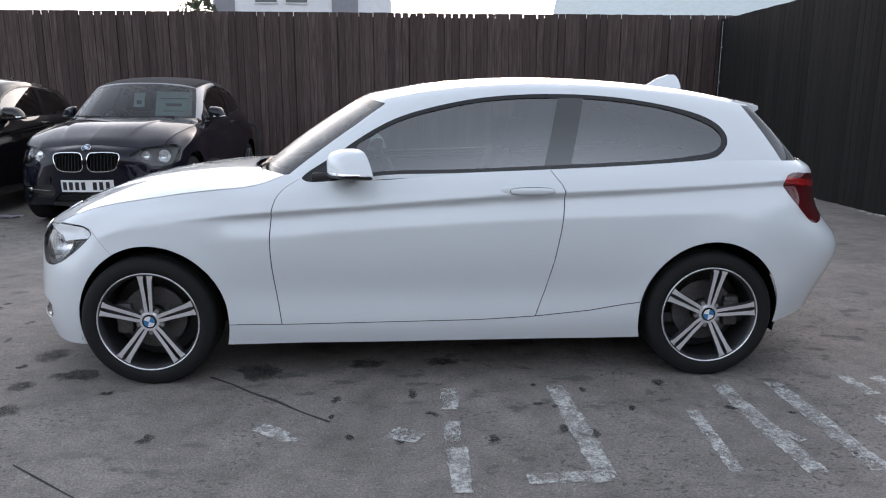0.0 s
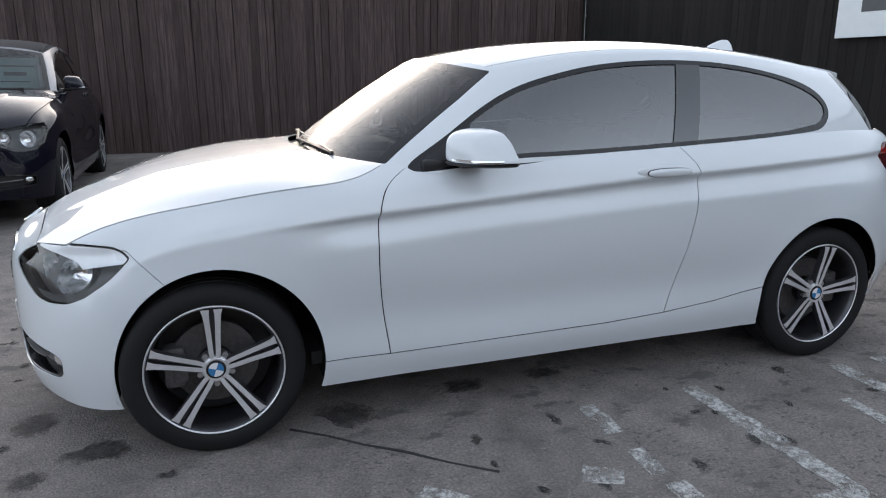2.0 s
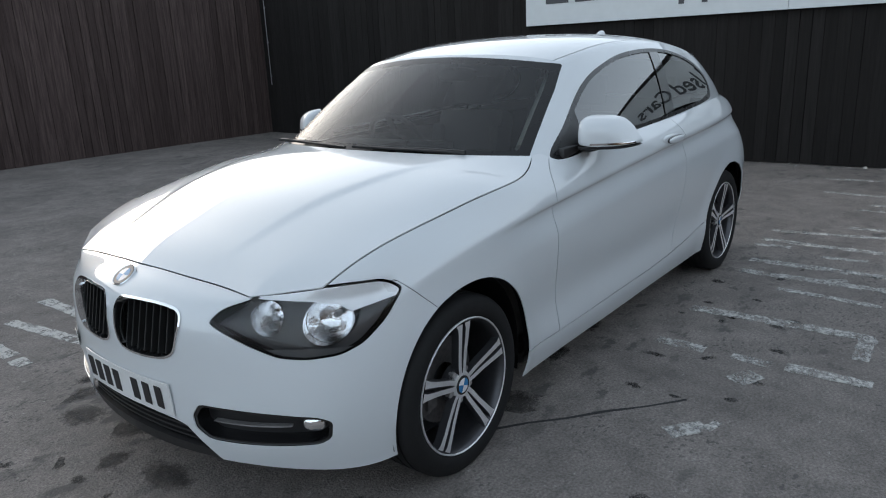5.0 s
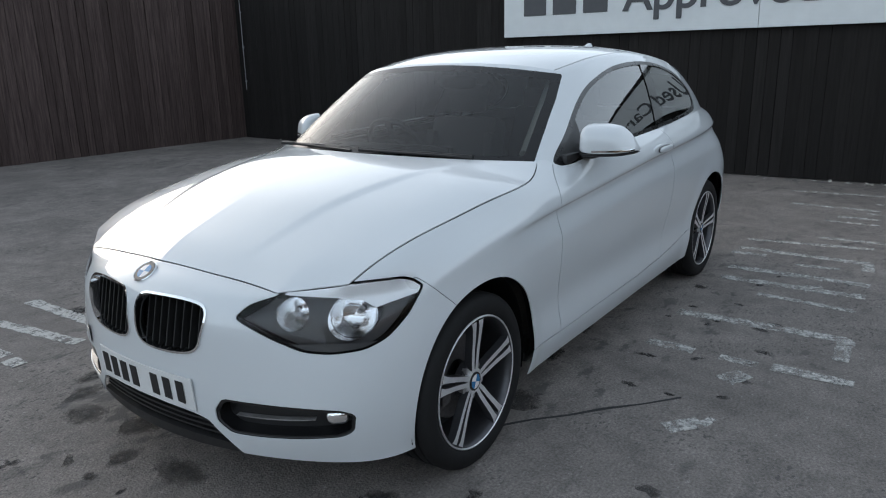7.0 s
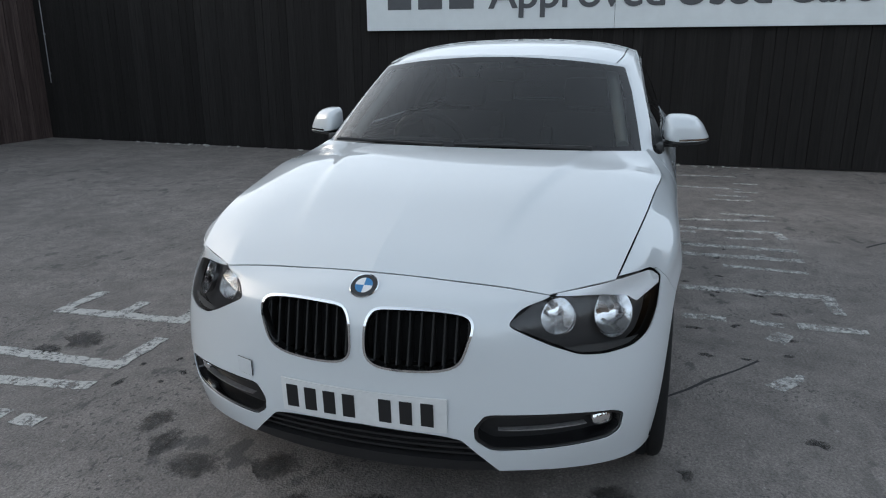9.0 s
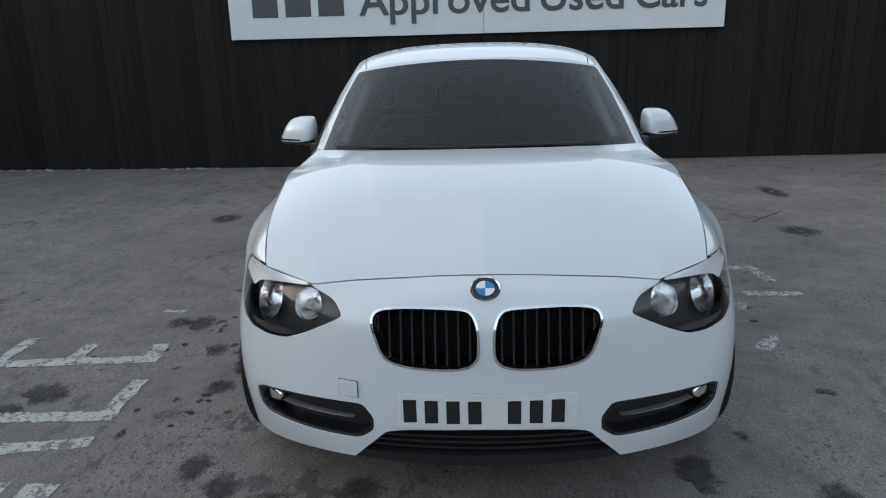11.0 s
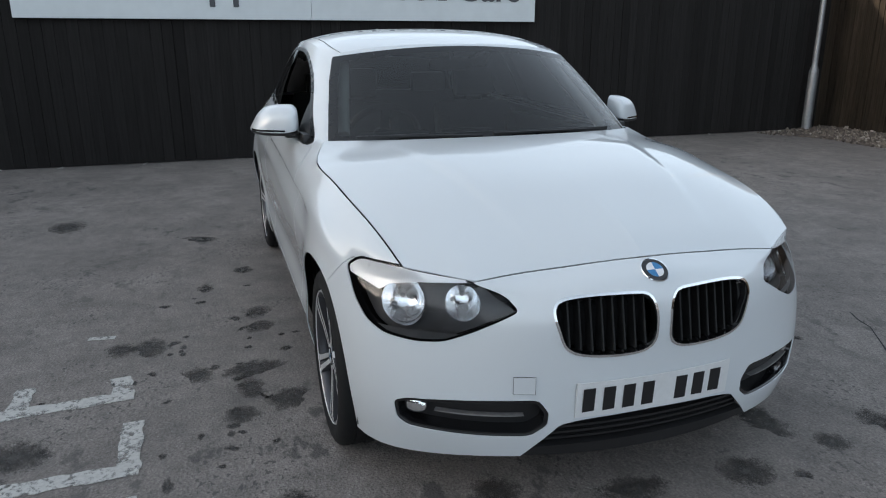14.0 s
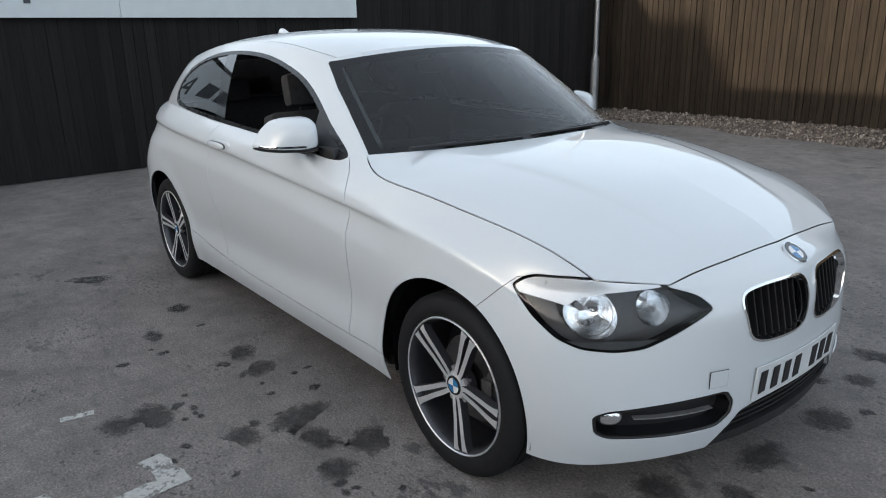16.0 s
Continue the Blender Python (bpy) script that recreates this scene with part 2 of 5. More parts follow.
def oil_material():
    """Oil soaked into the asphalt, thinning out towards its rim."""
    m, nt, b = material("oil_stain")
    v = coords(nt)
    grit, mid = noise_tex(nt, v, 190, 3, 0.7), noise_tex(nt, v, 22, 7, 0.75)
    base = mixc(nt, ramp(nt, mid, [(0.42, 0.0), (0.60, 0.85)]), (0.070, 0.065, 0.062), (0.14, 0.130, 0.122))
    base = mixc(nt, 1.0, base, ramp(nt, grit, [(0.34, 0.5), (0.74, 1.5)]), "MULTIPLY")
    nt.links.new(base, b.inputs["Base Color"])
    c = nt.nodes.new("ShaderNodeTexCoord")
    rad = nt.nodes.new("ShaderNodeVectorMath")
    rad.operation = "DISTANCE"
    flat = nt.nodes.new("ShaderNodeMapping")
    flat.inputs["Scale"].default_value = (1, 1, 0)
    nt.links.new(c.outputs["Generated"], flat.inputs["Vector"])
    nt.links.new(flat.outputs[0], rad.inputs[0])
    rad.inputs[1].default_value = (0.5, 0.5, 0)
    add = nt.nodes.new("ShaderNodeMath")
    add.operation = "ADD"
    nt.links.new(rad.outputs["Value"], add.inputs[0])
    nt.links.new(ramp(nt, mixc(nt, 0.35, mid, grit), [(0.3, 0.0), (0.7, 0.45)]), add.inputs[1])
    see_through(nt, b, ramp(nt, add.outputs[0], [(0.24, 0.8), (0.62, 0.0)]))
    b.inputs["Roughness"].default_value = 0.7
    bump(nt, b, grit, 0.9, 0.008)
    return m


OIL = oil_material()
DARK_BOARD = board_material("dark_stained_board", (0.045, 0.033, 0.031), (0.125, 0.094, 0.088))
BLACK_BOARD = board_material("black_stained_board", (0.021, 0.0196, 0.0188), (0.033, 0.031, 0.030))
BROWN_BOARD = board_material("brown_fence_board", (0.017, 0.0135, 0.0105), (0.055, 0.044, 0.033))
SIGN_WHITE = plain("sign_white", (0.70, 0.74, 0.75), 0.55, 0, 0.03, 6)
SIGN_GREY = plain("sign_grey_letter", (0.075, 0.08, 0.088), 0.6, 0, 0.05, 20)
CHIP = plain("pale_chip", (0.42, 0.41, 0.38), 0.9, 0, 0.3, 25)
DARK_STEEL = plain("dark_steel", (0.03, 0.03, 0.032), 0.5, 0.4, 0.15, 30)
GALV = plain("galvanised_steel", (0.33, 0.34, 0.35), 0.45, 0.7, 0.12, 30)
def stone_material():
    m, nt, b = material("gravel_stone")
    geo = nt.nodes.new("ShaderNodeNewGeometry")
    tone = ramp(nt, geo.outputs["Random Per Island"], [(0.0, (0.06, 0.05, 0.043)), (0.5, (0.13, 0.108, 0.09)), (0.85, (0.22, 0.185, 0.155)), (1.0, (0.42, 0.38, 0.34))])
    fine = noise_tex(nt, coords(nt), 60, 4, 0.6)
    nt.links.new(mixc(nt, 1.0, tone, ramp(nt, fine, [(0.3, 0.75), (0.7, 1.15)]), "MULTIPLY"), b.inputs["Base Color"])
    b.inputs["Roughness"].default_value = 0.9
    bump(nt, b, fine, 0.4, 0.003)
    return m


STONE = stone_material()
EARTH = plain("damp_earth", (0.075, 0.063, 0.053), 0.95, 0, 0.3, 30, bumped=0.5)
RENDER_WALL = plain("pale_cladding", (0.55, 0.55, 0.57), 0.7, 0, 0.06, 3)
GREY_CLAD = plain("grey_cladding", (0.17, 0.17, 0.19), 0.6, 0, 0.06, 3)
# only for the added south wall that holds back sky light
BLOCKER_DARK = plain("sky_blocker_dark", (0.07, 0.07, 0.075), 0.7, 0, 0.08, 3)
ROOF_SHEET = plain("pale_roof_sheet", (0.36, 0.42, 0.43), 0.6, 0, 0.08, 4)
DARK_WINDOW = plain("dark_window", (0.05, 0.055, 0.06), 0.15)
# ---------------------------------------------------------------- geometry helpers
def part(name, bm, mat, parent=None, label=""):
    """Link a bmesh as one mesh object under a thing or a part."""
    me = bpy.data.meshes.new(name)
    bm.to_mesh(me)
    bm.free()
    me.materials.append(mat)
    ob = new(name, me)
    ob.parent = parent
    if label:
        tagged(ob, label)
    return ob


def smooth(ob, angle=None):
    for p in ob.data.polygons:
        p.use_smooth = True
    if angle is not None:
        ob.data.set_sharp_from_angle(angle=radians(angle))
    return ob


def box(bm, c, s, m=None, bevel=0.0):
    r = bmesh.ops.create_cube(bm, size=1, matrix=(m or Matrix()) @ Matrix.LocRotScale(c, None, s))
    if bevel:
        es = {e for v in r["verts"] for e in v.link_edges}
        bmesh.ops.bevel(bm, geom=list(es), offset=bevel, segments=2, affect="EDGES", profile=0.6)
    return bm


def tube(bm, a, b, r, r2=None, seg=12):
    a, b = Vector(a), Vector(b)
    d = b - a
    m = Matrix.Translation((a + b) / 2) @ d.to_track_quat("Z", "Y").to_matrix().to_4x4()
    bmesh.ops.create_cone(bm, cap_ends=True, segments=seg, radius1=r, radius2=r if r2 is None else r2, depth=d.length, matrix=m)
    return bm


def lathe(profile, seg=48, closed=False, axis="Y"):
    """Revolve (radius, along) pairs round the axis."""
    bm = bmesh.new()
    rings = []
    for k in range(seg):
        a = 2 * math.pi * k / seg
        rings.append([bm.verts.new((r * math.cos(a), h, r * math.sin(a))) for r, h in profile])
    n = len(profile)
    for k in range(seg):
        p, q = rings[k], rings[(k + 1) % seg]
        for i in range(n if closed else n - 1):
            bm.faces.new((p[i], p[(i + 1) % n], q[(i + 1) % n], q[i]))
    bmesh.ops.recalc_face_normals(bm, faces=bm.faces)
    return bm


def prism(outline, lift, place=lambda x, y, z: (x, y, z)):
    """A flat outline raised by lift."""
    bm = bmesh.new()
    lo = [bm.verts.new(place(x, y, lift * .4)) for x, y in outline]
    hi = [bm.verts.new(place(x, y, lift)) for x, y in outline]
    bm.faces.new(hi)
    bm.faces.new(lo[::-1])
    for i in range(len(lo)):
        j = (i + 1) % len(lo)
        bm.faces.new((lo[i], lo[j], hi[j], hi[i]))
    bmesh.ops.recalc_face_normals(bm, faces=bm.faces)
    return bm


def spline(knots, values, at):
    """Natural cubic spline through values at knots."""
    k, v, at = np.asarray(knots, float), np.asarray(values, float), np.asarray(at, float)
    n = len(k)
    h = np.diff(k)
    flat = v.reshape(n, -1)
    A = np.eye(n)
    B = np.zeros_like(flat)
    for i in range(1, n - 1):
        A[i, i - 1], A[i, i], A[i, i + 1] = h[i - 1], 2 * (h[i - 1] + h[i]), h[i]
        B[i] = 6 * ((flat[i + 1] - flat[i]) / h[i] - (flat[i] - flat[i - 1]) / h[i - 1])
    M = np.linalg.solve(A, B)
    j = np.clip(np.searchsorted(k, at) - 1, 0, n - 2)
    d = (at - k[j])[:, None]
    H = h[j][:, None]
    b = (flat[j + 1] - flat[j]) / H - H * (2 * M[j] + M[j + 1]) / 6
    out = flat[j] + b * d + M[j] / 2 * d ** 2 + (M[j + 1] - M[j]) / (6 * H) * d ** 3
    return out.reshape((len(at),) + v.shape[1:])


def rounded(points, per=8):
    """A closed smooth outline through the points."""
    p = np.array(points, float)
    q = np.vstack([p[-3:], p, p[:3]])
    k = np.concatenate([[0], np.cumsum(np.sqrt(np.linalg.norm(np.diff(q, axis=0), axis=1)))])
    at = np.concatenate([np.linspace(k[i], k[i + 1], per, endpoint=False) for i in range(3, 3 + len(p))])
    return spline(k, q, at)


def cornered(points, r=0.15, per=4):
    """A closed outline of straight runs with its corners cut round; r is the share of each run."""
    p = np.array(points, float)
    out = []
    for i in range(len(p)):
        a, b, c = p[i - 1], p[i], p[(i + 1) % len(p)]
        s, e = b + (a - b) * r, b + (c - b) * r
        for t in np.linspace(0, 1, per):
            out.append((1 - t) ** 2 * s + 2 * t * (1 - t) * b + t ** 2 * e)
    return np.array(out)


def distance(outline):
    """Signed distance to a closed outline, negative inside."""
    a = np.asarray(outline, float)
    b = np.roll(a, -1, axis=0)

    def f(q):
        best, inside = np.full(len(q), 1e9), np.zeros(len(q), bool)
        for p0, p1 in zip(a, b):
            e = p1 - p0
            t = np.clip(((q - p0) @ e) / (e @ e + 1e-12), 0, 1)
            best = np.minimum(best, np.linalg.norm(q - p0 - t[:, None] * e, axis=1))
            if p0[1] != p1[1]:
                hit = ((p0[1] > q[:, 1]) != (p1[1] > q[:, 1])) & (q[:, 0] < (p1[0] - p0[0]) * (q[:, 1] - p0[1]) / (p1[1] - p0[1]) + p0[0])
                inside ^= hit
        return np.where(inside, -best, best)
    return f


class Shell:
    """A smooth sheet: places, normals and faces, which can be cut along any curve."""

    def __init__(self, V, N, F):
        self.V, self.N, self.F = V, N, F

    @staticmethod
    def grid(P, flip=False):
        r, c = P.shape[:2]
        du, dv = np.gradient(P, axis=1), np.gradient(P, axis=0)
        n = np.cross(du, dv)
        n /= np.linalg.norm(n, axis=2, keepdims=True) + 1e-12
        if flip:
            n = -n
        F = []
        for i in range(r - 1):
            for j in range(c - 1):
                q = (i * c + j, i * c + j + 1, (i + 1) * c + j + 1, (i + 1) * c + j)
                F.append(q[::-1] if flip else q)
        return Shell(P.reshape(-1, 3), n.reshape(-1, 3), F)

    def keep(self, faces):
        used = sorted({i for f in faces for i in f})
        at = {u: k for k, u in enumerate(used)}
        return Shell(self.V[used] if used else np.zeros((0, 3)), self.N[used] if used else np.zeros((0, 3)), [tuple(at[i] for i in f) for f in faces])

    def cut(self, f):
        """Two shells: where f < 0, and where f > 0."""
        if not self.F:
            return self, self
        d = f(self.V)
        d = np.where(np.abs(d) < 1e-6, 1e-6, d)
        V, N, made = list(self.V), list(self.N), {}
        neg, pos = [], []

        def root(i, j):
            key = (min(i, j), max(i, j))
            if key not in made:
                t = d[i] / (d[i] - d[j])
                made[key] = len(V)
                V.append(self.V[i] + t * (self.V[j] - self.V[i]))
                n = self.N[i] + t * (self.N[j] - self.N[i])
                N.append(n / (np.linalg.norm(n) + 1e-12))
            return made[key]
        s = d < 0
        for face in self.F:
            k = [s[i] for i in face]
            if all(k):
                neg.append(face)
            elif not any(k):
                pos.append(face)
            else:
                a, b = [], []
                for m, i in enumerate(face):
                    j = face[(m + 1) % len(face)]
                    (a if s[i] else b).append(i)
                    if s[i] != s[j]:
                        r = root(i, j)
                        a.append(r)
                        b.append(r)
                if len(a) > 2:
                    neg.append(tuple(a))
                if len(b) > 2:
                    pos.append(tuple(b))
        w = Shell(np.array(V), np.array(N), [])
        return w.keep(neg), w.keep(pos)

    def moved(self, by):
        return Shell(self.V + self.N * by, self.N, self.F)

    def mirrored(self):
        m = np.array([1, -1, 1])
        return Shell(self.V * m, self.N * m, [f[::-1] for f in self.F])

    def plus(self, o):
        n = len(self.V)
        return Shell(np.vstack([self.V, o.V]), np.vstack([self.N, o.N]), self.F + [tuple(i + n for i in f) for f in o.F])

    def edged(self, depth, centre=True):
        """With its rim folded inwards."""
        count = {}
        for f in self.F:
            for m, i in enumerate(f):
                j = f[(m + 1) % len(f)]
                count[(i, j)] = count.get((i, j), 0) + 1
        V, N, F = list(self.V), list(self.N), list(self.F)
        rim, deep = {}, {}
        for (i, j) in count:
            if (j, i) in count:
                continue
            if centre and abs(self.V[i][1]) < 1e-4 and abs(self.V[j][1]) < 1e-4:
                continue
            side = np.cross(self.V[j] - self.V[i], self.N[i])
            side /= np.linalg.norm(side) + 1e-12
            ids = []
            for k in (i, j):
                ids.append(len(V))
                V.append(self.V[k])
                N.append(side)
            for k in (j, i):
                ids.append(len(V))
                V.append(self.V[k] - self.N[k] * depth)
                N.append(side)
            F.append((ids[1], ids[0], ids[3], ids[2]))
        return Shell(np.array(V), np.array(N), F)

    def part(self, name, mat, parent=None, label=""):
        me = bpy.data.meshes.new(name)
        me.from_pydata([tuple(v) for v in self.V], [], self.F)
        me.update()
        for p in me.polygons:
            p.use_smooth = True
        me.normals_split_custom_set_from_vertices([tuple(n) for n in self.N])
        me.materials.append(mat)
        ob = new(name, me)
        ob.parent = parent
        if label:
            tagged(ob, label)
        return ob


def both(s):
    return s.plus(s.mirrored())
# ---------------------------------------------------------------- the hatchback's surfaces (nose towards -x, half with y > 0)
# Lines that run round the car from the nose's middle to the tail's middle, from the sill upwards.
STATIONS = 17
LINE_BOTTOM = [(-2.05, 0, .205), (-2.03, .25, .207), (-1.985, .45, .214), (-1.86, .668, .200), (-1.69, .803, .195), (-1.345, .845, .22), (-.97, .845, .197), (-.72, .843, .197), (-.45, .842, .197),
               (.1, .84, .198), (.6, .84, .2), (.97, .84, .203), (1.345, .845, .23), (1.68, .82, .265), (1.905, .69, .30), (2.055, .4, .30), (2.10, 0, .30)]
LINE_SILL = [(-2.064, 0, .30), (-2.048, .25, .30), (-2.005, .45, .30), (-1.88, .685, .305), (-1.69, .825, .315), (-1.345, .870, .32), (-.97, .866, .30), (-.72, .865, .298), (-.45, .864, .296),
             (.1, .862, .296), (.6, .862, .30), (.97, .864, .315), (1.345, .872, .34), (1.68, .85, .38), (1.935, .71, .40), (2.095, .4, .40), (2.14, 0, .40)]
LINE_LOW = [(-2.073, 0, .42), (-2.056, .25, .42), (-2.005, .455, .42), (-1.872, .697, .43), (-1.695, .830, .44), (-1.345, .878, .45), (-.97, .864, .42), (-.72, .856, .42), (-.45, .853, .42),
            (.1, .852, .42), (.6, .854, .42), (.97, .863, .43), (1.345, .880, .46), (1.68, .864, .50), (1.975, .735, .52), (2.15, .4, .52), (2.19, 0, .52)]
LINE_MID = [(-2.078, 0, .55), (-2.057, .25, .55), (-2.0, .45, .55), (-1.848, .699, .56), (-1.685, .822, .57), (-1.345, .882, .60), (-.97, .874, .56), (-.72, .870, .56), (-.45, .869, .56),
            (.1, .869, .56), (.6, .871, .56), (.97, .878, .57), (1.345, .886, .62), (1.68, .870, .64), (1.980, .742, .65), (2.165, .4, .65), (2.20, 0, .65)]
LINE_WIDE = [(-2.072, 0, .66), (-2.050, .25, .655), (-1.987, .44, .66), (-1.81, .70, .67), (-1.63, .812, .68), (-1.345, .872, .72), (-.97, .879, .70), (-.72, .879, .70), (-.45, .879, .70),
             (.1, .880, .71), (.6, .882, .72), (.97, .884, .73), (1.345, .882, .76), (1.68, .850, .77), (1.905, .705, .78), (2.075, .4, .78), (2.11, 0, .78)]
LINE_WAIST = [(-2.032, 0, .735), (-2.012, .25, .722), (-1.955, .44, .708), (-1.785, .692, .722), (-1.575, .81, .742), (-1.345, .856, .80), (-.97, .864, .815), (-.72, .866, .823), (-.45, .869, .832),
              (.1, .872, .845), (.6, .872, .86), (.97, .868, .87), (1.345, .852, .89), (1.68, .80, .90), (1.872, .682, .90), (2.04, .41, .90), (2.075, 0, .90)]
LINE_SHOULDER = [(-1.984, 0, .760), (-1.962, .25, .747), (-1.930, .480, .724), (-1.782, .692, .745), (-1.56, .786, .796), (-1.345, .808, .843), (-.97, .829, .876), (-.72, .832, .908), (-.45, .833, .926),
                 (.1, .848, .945), (.6, .846, .96), (.97, .835, .975), (1.345, .805, .985), (1.69, .748, 1.0), (1.86, .672, 1.0), (2.0, .42, 1.0), (2.04, 0, 1.0)]
LINE_TOP = [(-1.953, 0, .775), (-1.928, .25, .761), (-1.908, .513, .7385), (-1.787, .687, .762), (-1.56, .732, .847), (-1.345, .759, .885), (-.97, .795, .934), (-.708, .731, .991), (-.45, .797, .976),
            (.1, .80, 1.0), (.6, .797, 1.018), (.97, .78, 1.035), (1.345, .752, 1.052), (1.64, .705, 1.052), (1.815, .643, 1.046), (1.928, .42, 1.046), (1.962, 0, 1.046)]
NET = np.array([LINE_BOTTOM, LINE_SILL, LINE_LOW, LINE_MID, LINE_WIDE, LINE_WAIST, LINE_SHOULDER, LINE_TOP])


def mirror_ends(net):
    m = np.array([1, -1, 1])
    return np.concatenate([net[:, 3:0:-1] * m, net, net[:, -2:-5:-1] * m], axis=1)


def knots_of(net, axis):
    d = np.linalg.norm(np.diff(net, axis=axis), axis=2).mean(axis=1 - axis)
    return np.concatenate([[0], np.cumsum(d)])


def crease_height(x):
    return np.interp(x, [-1.2, -.75, .3, 1.65, 1.9], [.800, .832, .902, .958, .962])


def smoothstep(t):
    t = np.clip(t, 0, 1)
    return t * t * (3 - 2 * t)


def side_detail(P):
    """The waist crease with its undercut, the swelling of the sill, and the wheel arches' flare."""
    x, y, z = P[..., 0], P[..., 1], P[..., 2]
    side = smoothstep((x + 1.25) / .5) * smoothstep((1.95 - x) / .35)
    d = crease_height(x) - z
    under = np.where(d > 0, smoothstep(d / .026) * (1 - smoothstep((d - .03) / .10)), 0) * .020
    lip = np.where(d <= 0, np.exp(-(d / .03) ** 2), np.exp(-(d / .008) ** 2)) * .004
    flare = 0
    for cx in (-1.32, 1.335):
        r = np.hypot((x - cx) / .352, (z - .31) / .372)
        flare = flare + .008 * np.exp(-((r - 1.0) / .16) ** 2) * smoothstep((x + 1.6) / .25)
    Q = P.copy()
    Q[..., 1] = y + side * (lip - under) + flare * smoothstep((y - .6) / .15)
    return Q


# The bonnet's leading edge from the middle to the lamp, then its side edge from the lamp to the windscreen's corner;
# the first number is the station that the point belongs to, -1 for points between.
BONNET_FRONT = [(0, -1.953, 0, .775), (-1, -1.940, .13, .769), (1, -1.928, .25, .761), (-1, -1.912, .40, .750), (2, -1.908, .513, .7385)]
BONNET_SIDE = [(3, -1.787, .687, .762), (-1, -1.70, .707, .803), (4, -1.56, .732, .847), (5, -1.345, .759, .885), (-1, -1.15, .779, .914), (6, -.97, .795, .934), (-1, -.86, .783, .944), (-1, -.775, .760, .964), (7, -.708, .731, .991)]
WING_SHOULDER = [(3, -1.782, .695, .748), (-1, -1.69, .748, .775), (4, -1.56, .780, .803), (5, -1.345, .806, .843), (-1, -1.15, .820, .866), (6, -.97, .832, .884), (-1, -.86, .835, .895), (7, -.72, .832, .908)]


def run_through(points, knots, u, row):
    """Bend a row of places onto a smooth curve, station by station."""
    p = np.array([q[1:] for q in points], float)
    k = np.concatenate([[0], np.cumsum(np.linalg.norm(np.diff(p, axis=0), axis=1))])
    at = [(knots[q[0] + 3], k[i]) for i, q in enumerate(points) if q[0] >= 0]
    a, b = [q[0] for q in at], [q[1] for q in at]
    on = (u >= a[0]) & (u <= a[-1])
    row[on] = spline(k, p, np.interp(u[on], a, b))


def lower_surface(rows=112, cols=330):
    net = mirror_ends(NET)
    kc = knots_of(net, 1)
    k0 = kc.copy()
    a, b = kc[3], kc[3 + STATIONS - 1]
    # one more station above the lamp, where the bonnet's edge runs straight
    mid = (kc[5] + kc[6]) / 2
    extra = np.stack([spline(kc, net[r], [mid])[0] for r in range(len(NET))])
    extra[-1] = (net[-1, 5] + net[-1, 6]) / 2
    extra[-2] = extra[-2] * .4 + ((net[-2, 5] + net[-2, 6]) / 2) * .6
    net, kc = np.insert(net, 6, extra, axis=1), np.insert(kc, 6, mid)
    u = np.linspace(a, b, cols)
    P = np.stack([spline(kc, net[r], u) for r in range(len(NET))])
    for r, w in ((-1, 1.0), (-2, .5)):
        straight = np.stack([np.interp(u, kc, net[r][:, i]) for i in range(3)], axis=1)
        w = (w * np.interp(u, [kc[4] - 1e-6, kc[4], kc[7], kc[8]], [0, 1, 1, 0]))[:, None]
        P[r] = P[r] * (1 - w) + straight * w
    run_through(BONNET_FRONT, k0, u, P[-1])
    run_through(BONNET_SIDE, k0, u, P[-1])
    gap = (u > k0[5]) & (u < k0[6])
    f = (u[gap] - k0[5]) / (k0[6] - k0[5])
    P[-1][gap] = np.array(BONNET_FRONT[-1][1:]) * (1 - f)[:, None] + np.array(BONNET_SIDE[0][1:]) * f[:, None]
    run_through(WING_SHOULDER, k0, u, P[-2])
    kr = knots_of(NET, 0)
    P = spline(kr, P, np.linspace(kr[0], kr[-1], rows))
    P[:, 0, 1] = P[:, -1, 1] = 0
    return side_detail(P)


LOWER = lower_surface()
TOPLINE = LOWER[-1]


def along(curve, n):
    k = np.concatenate([[0], np.cumsum(np.linalg.norm(np.diff(curve, axis=0), axis=1))])
    return np.stack([np.interp(np.linspace(0, k[-1], n), k, curve[:, i]) for i in range(3)], axis=1)


def nearest(curve, p):
    return int(np.argmin(np.linalg.norm(curve - np.array(p), axis=1)))


ROOF_CENTRE = [(-.335, 1.380), (-.10, 1.424), (.20, 1.456), (.50, 1.466), (.85, 1.455), (1.2, 1.426), (1.45, 1.392), (1.66, 1.345)]
ROOF_EDGE = [(-.212, .606, 1.325), (-.10, .624, 1.346), (.08, .630, 1.373), (.35, .629, 1.394), (.65, .622, 1.397), (.95, .608, 1.385), (1.25, .582, 1.355), (1.48, .555, 1.325), (1.60, .535, 1.312)]


def roof_surface(n=70, m=40):
    e = np.array(ROOF_EDGE)
    k = np.concatenate([[0], np.cumsum(np.linalg.norm(np.diff(e, axis=0), axis=1))])
    t = np.linspace(0, 1, n)
    edge = spline(k, e, t * k[-1])
    c = np.array(ROOF_CENTRE)
    cx = c[0, 0] + (c[-1, 0] - c[0, 0]) * (edge[:, 0] - edge[0, 0]) / (edge[-1, 0] - edge[0, 0])
    cz = spline(c[:, 0], c[:, 1], cx)
    s = np.linspace(0, 1, m)
    P = np.zeros((m, n, 3))
    for i, q in enumerate(s):
        P[i, :, 0] = cx + (edge[:, 0] - cx) * q ** 2.2
        P[i, :, 1] = edge[:, 1] * q
        P[i, :, 2] = cz + (edge[:, 2] - cz) * (0.45 * q ** 2 + 0.55 * q ** 5)
    return P


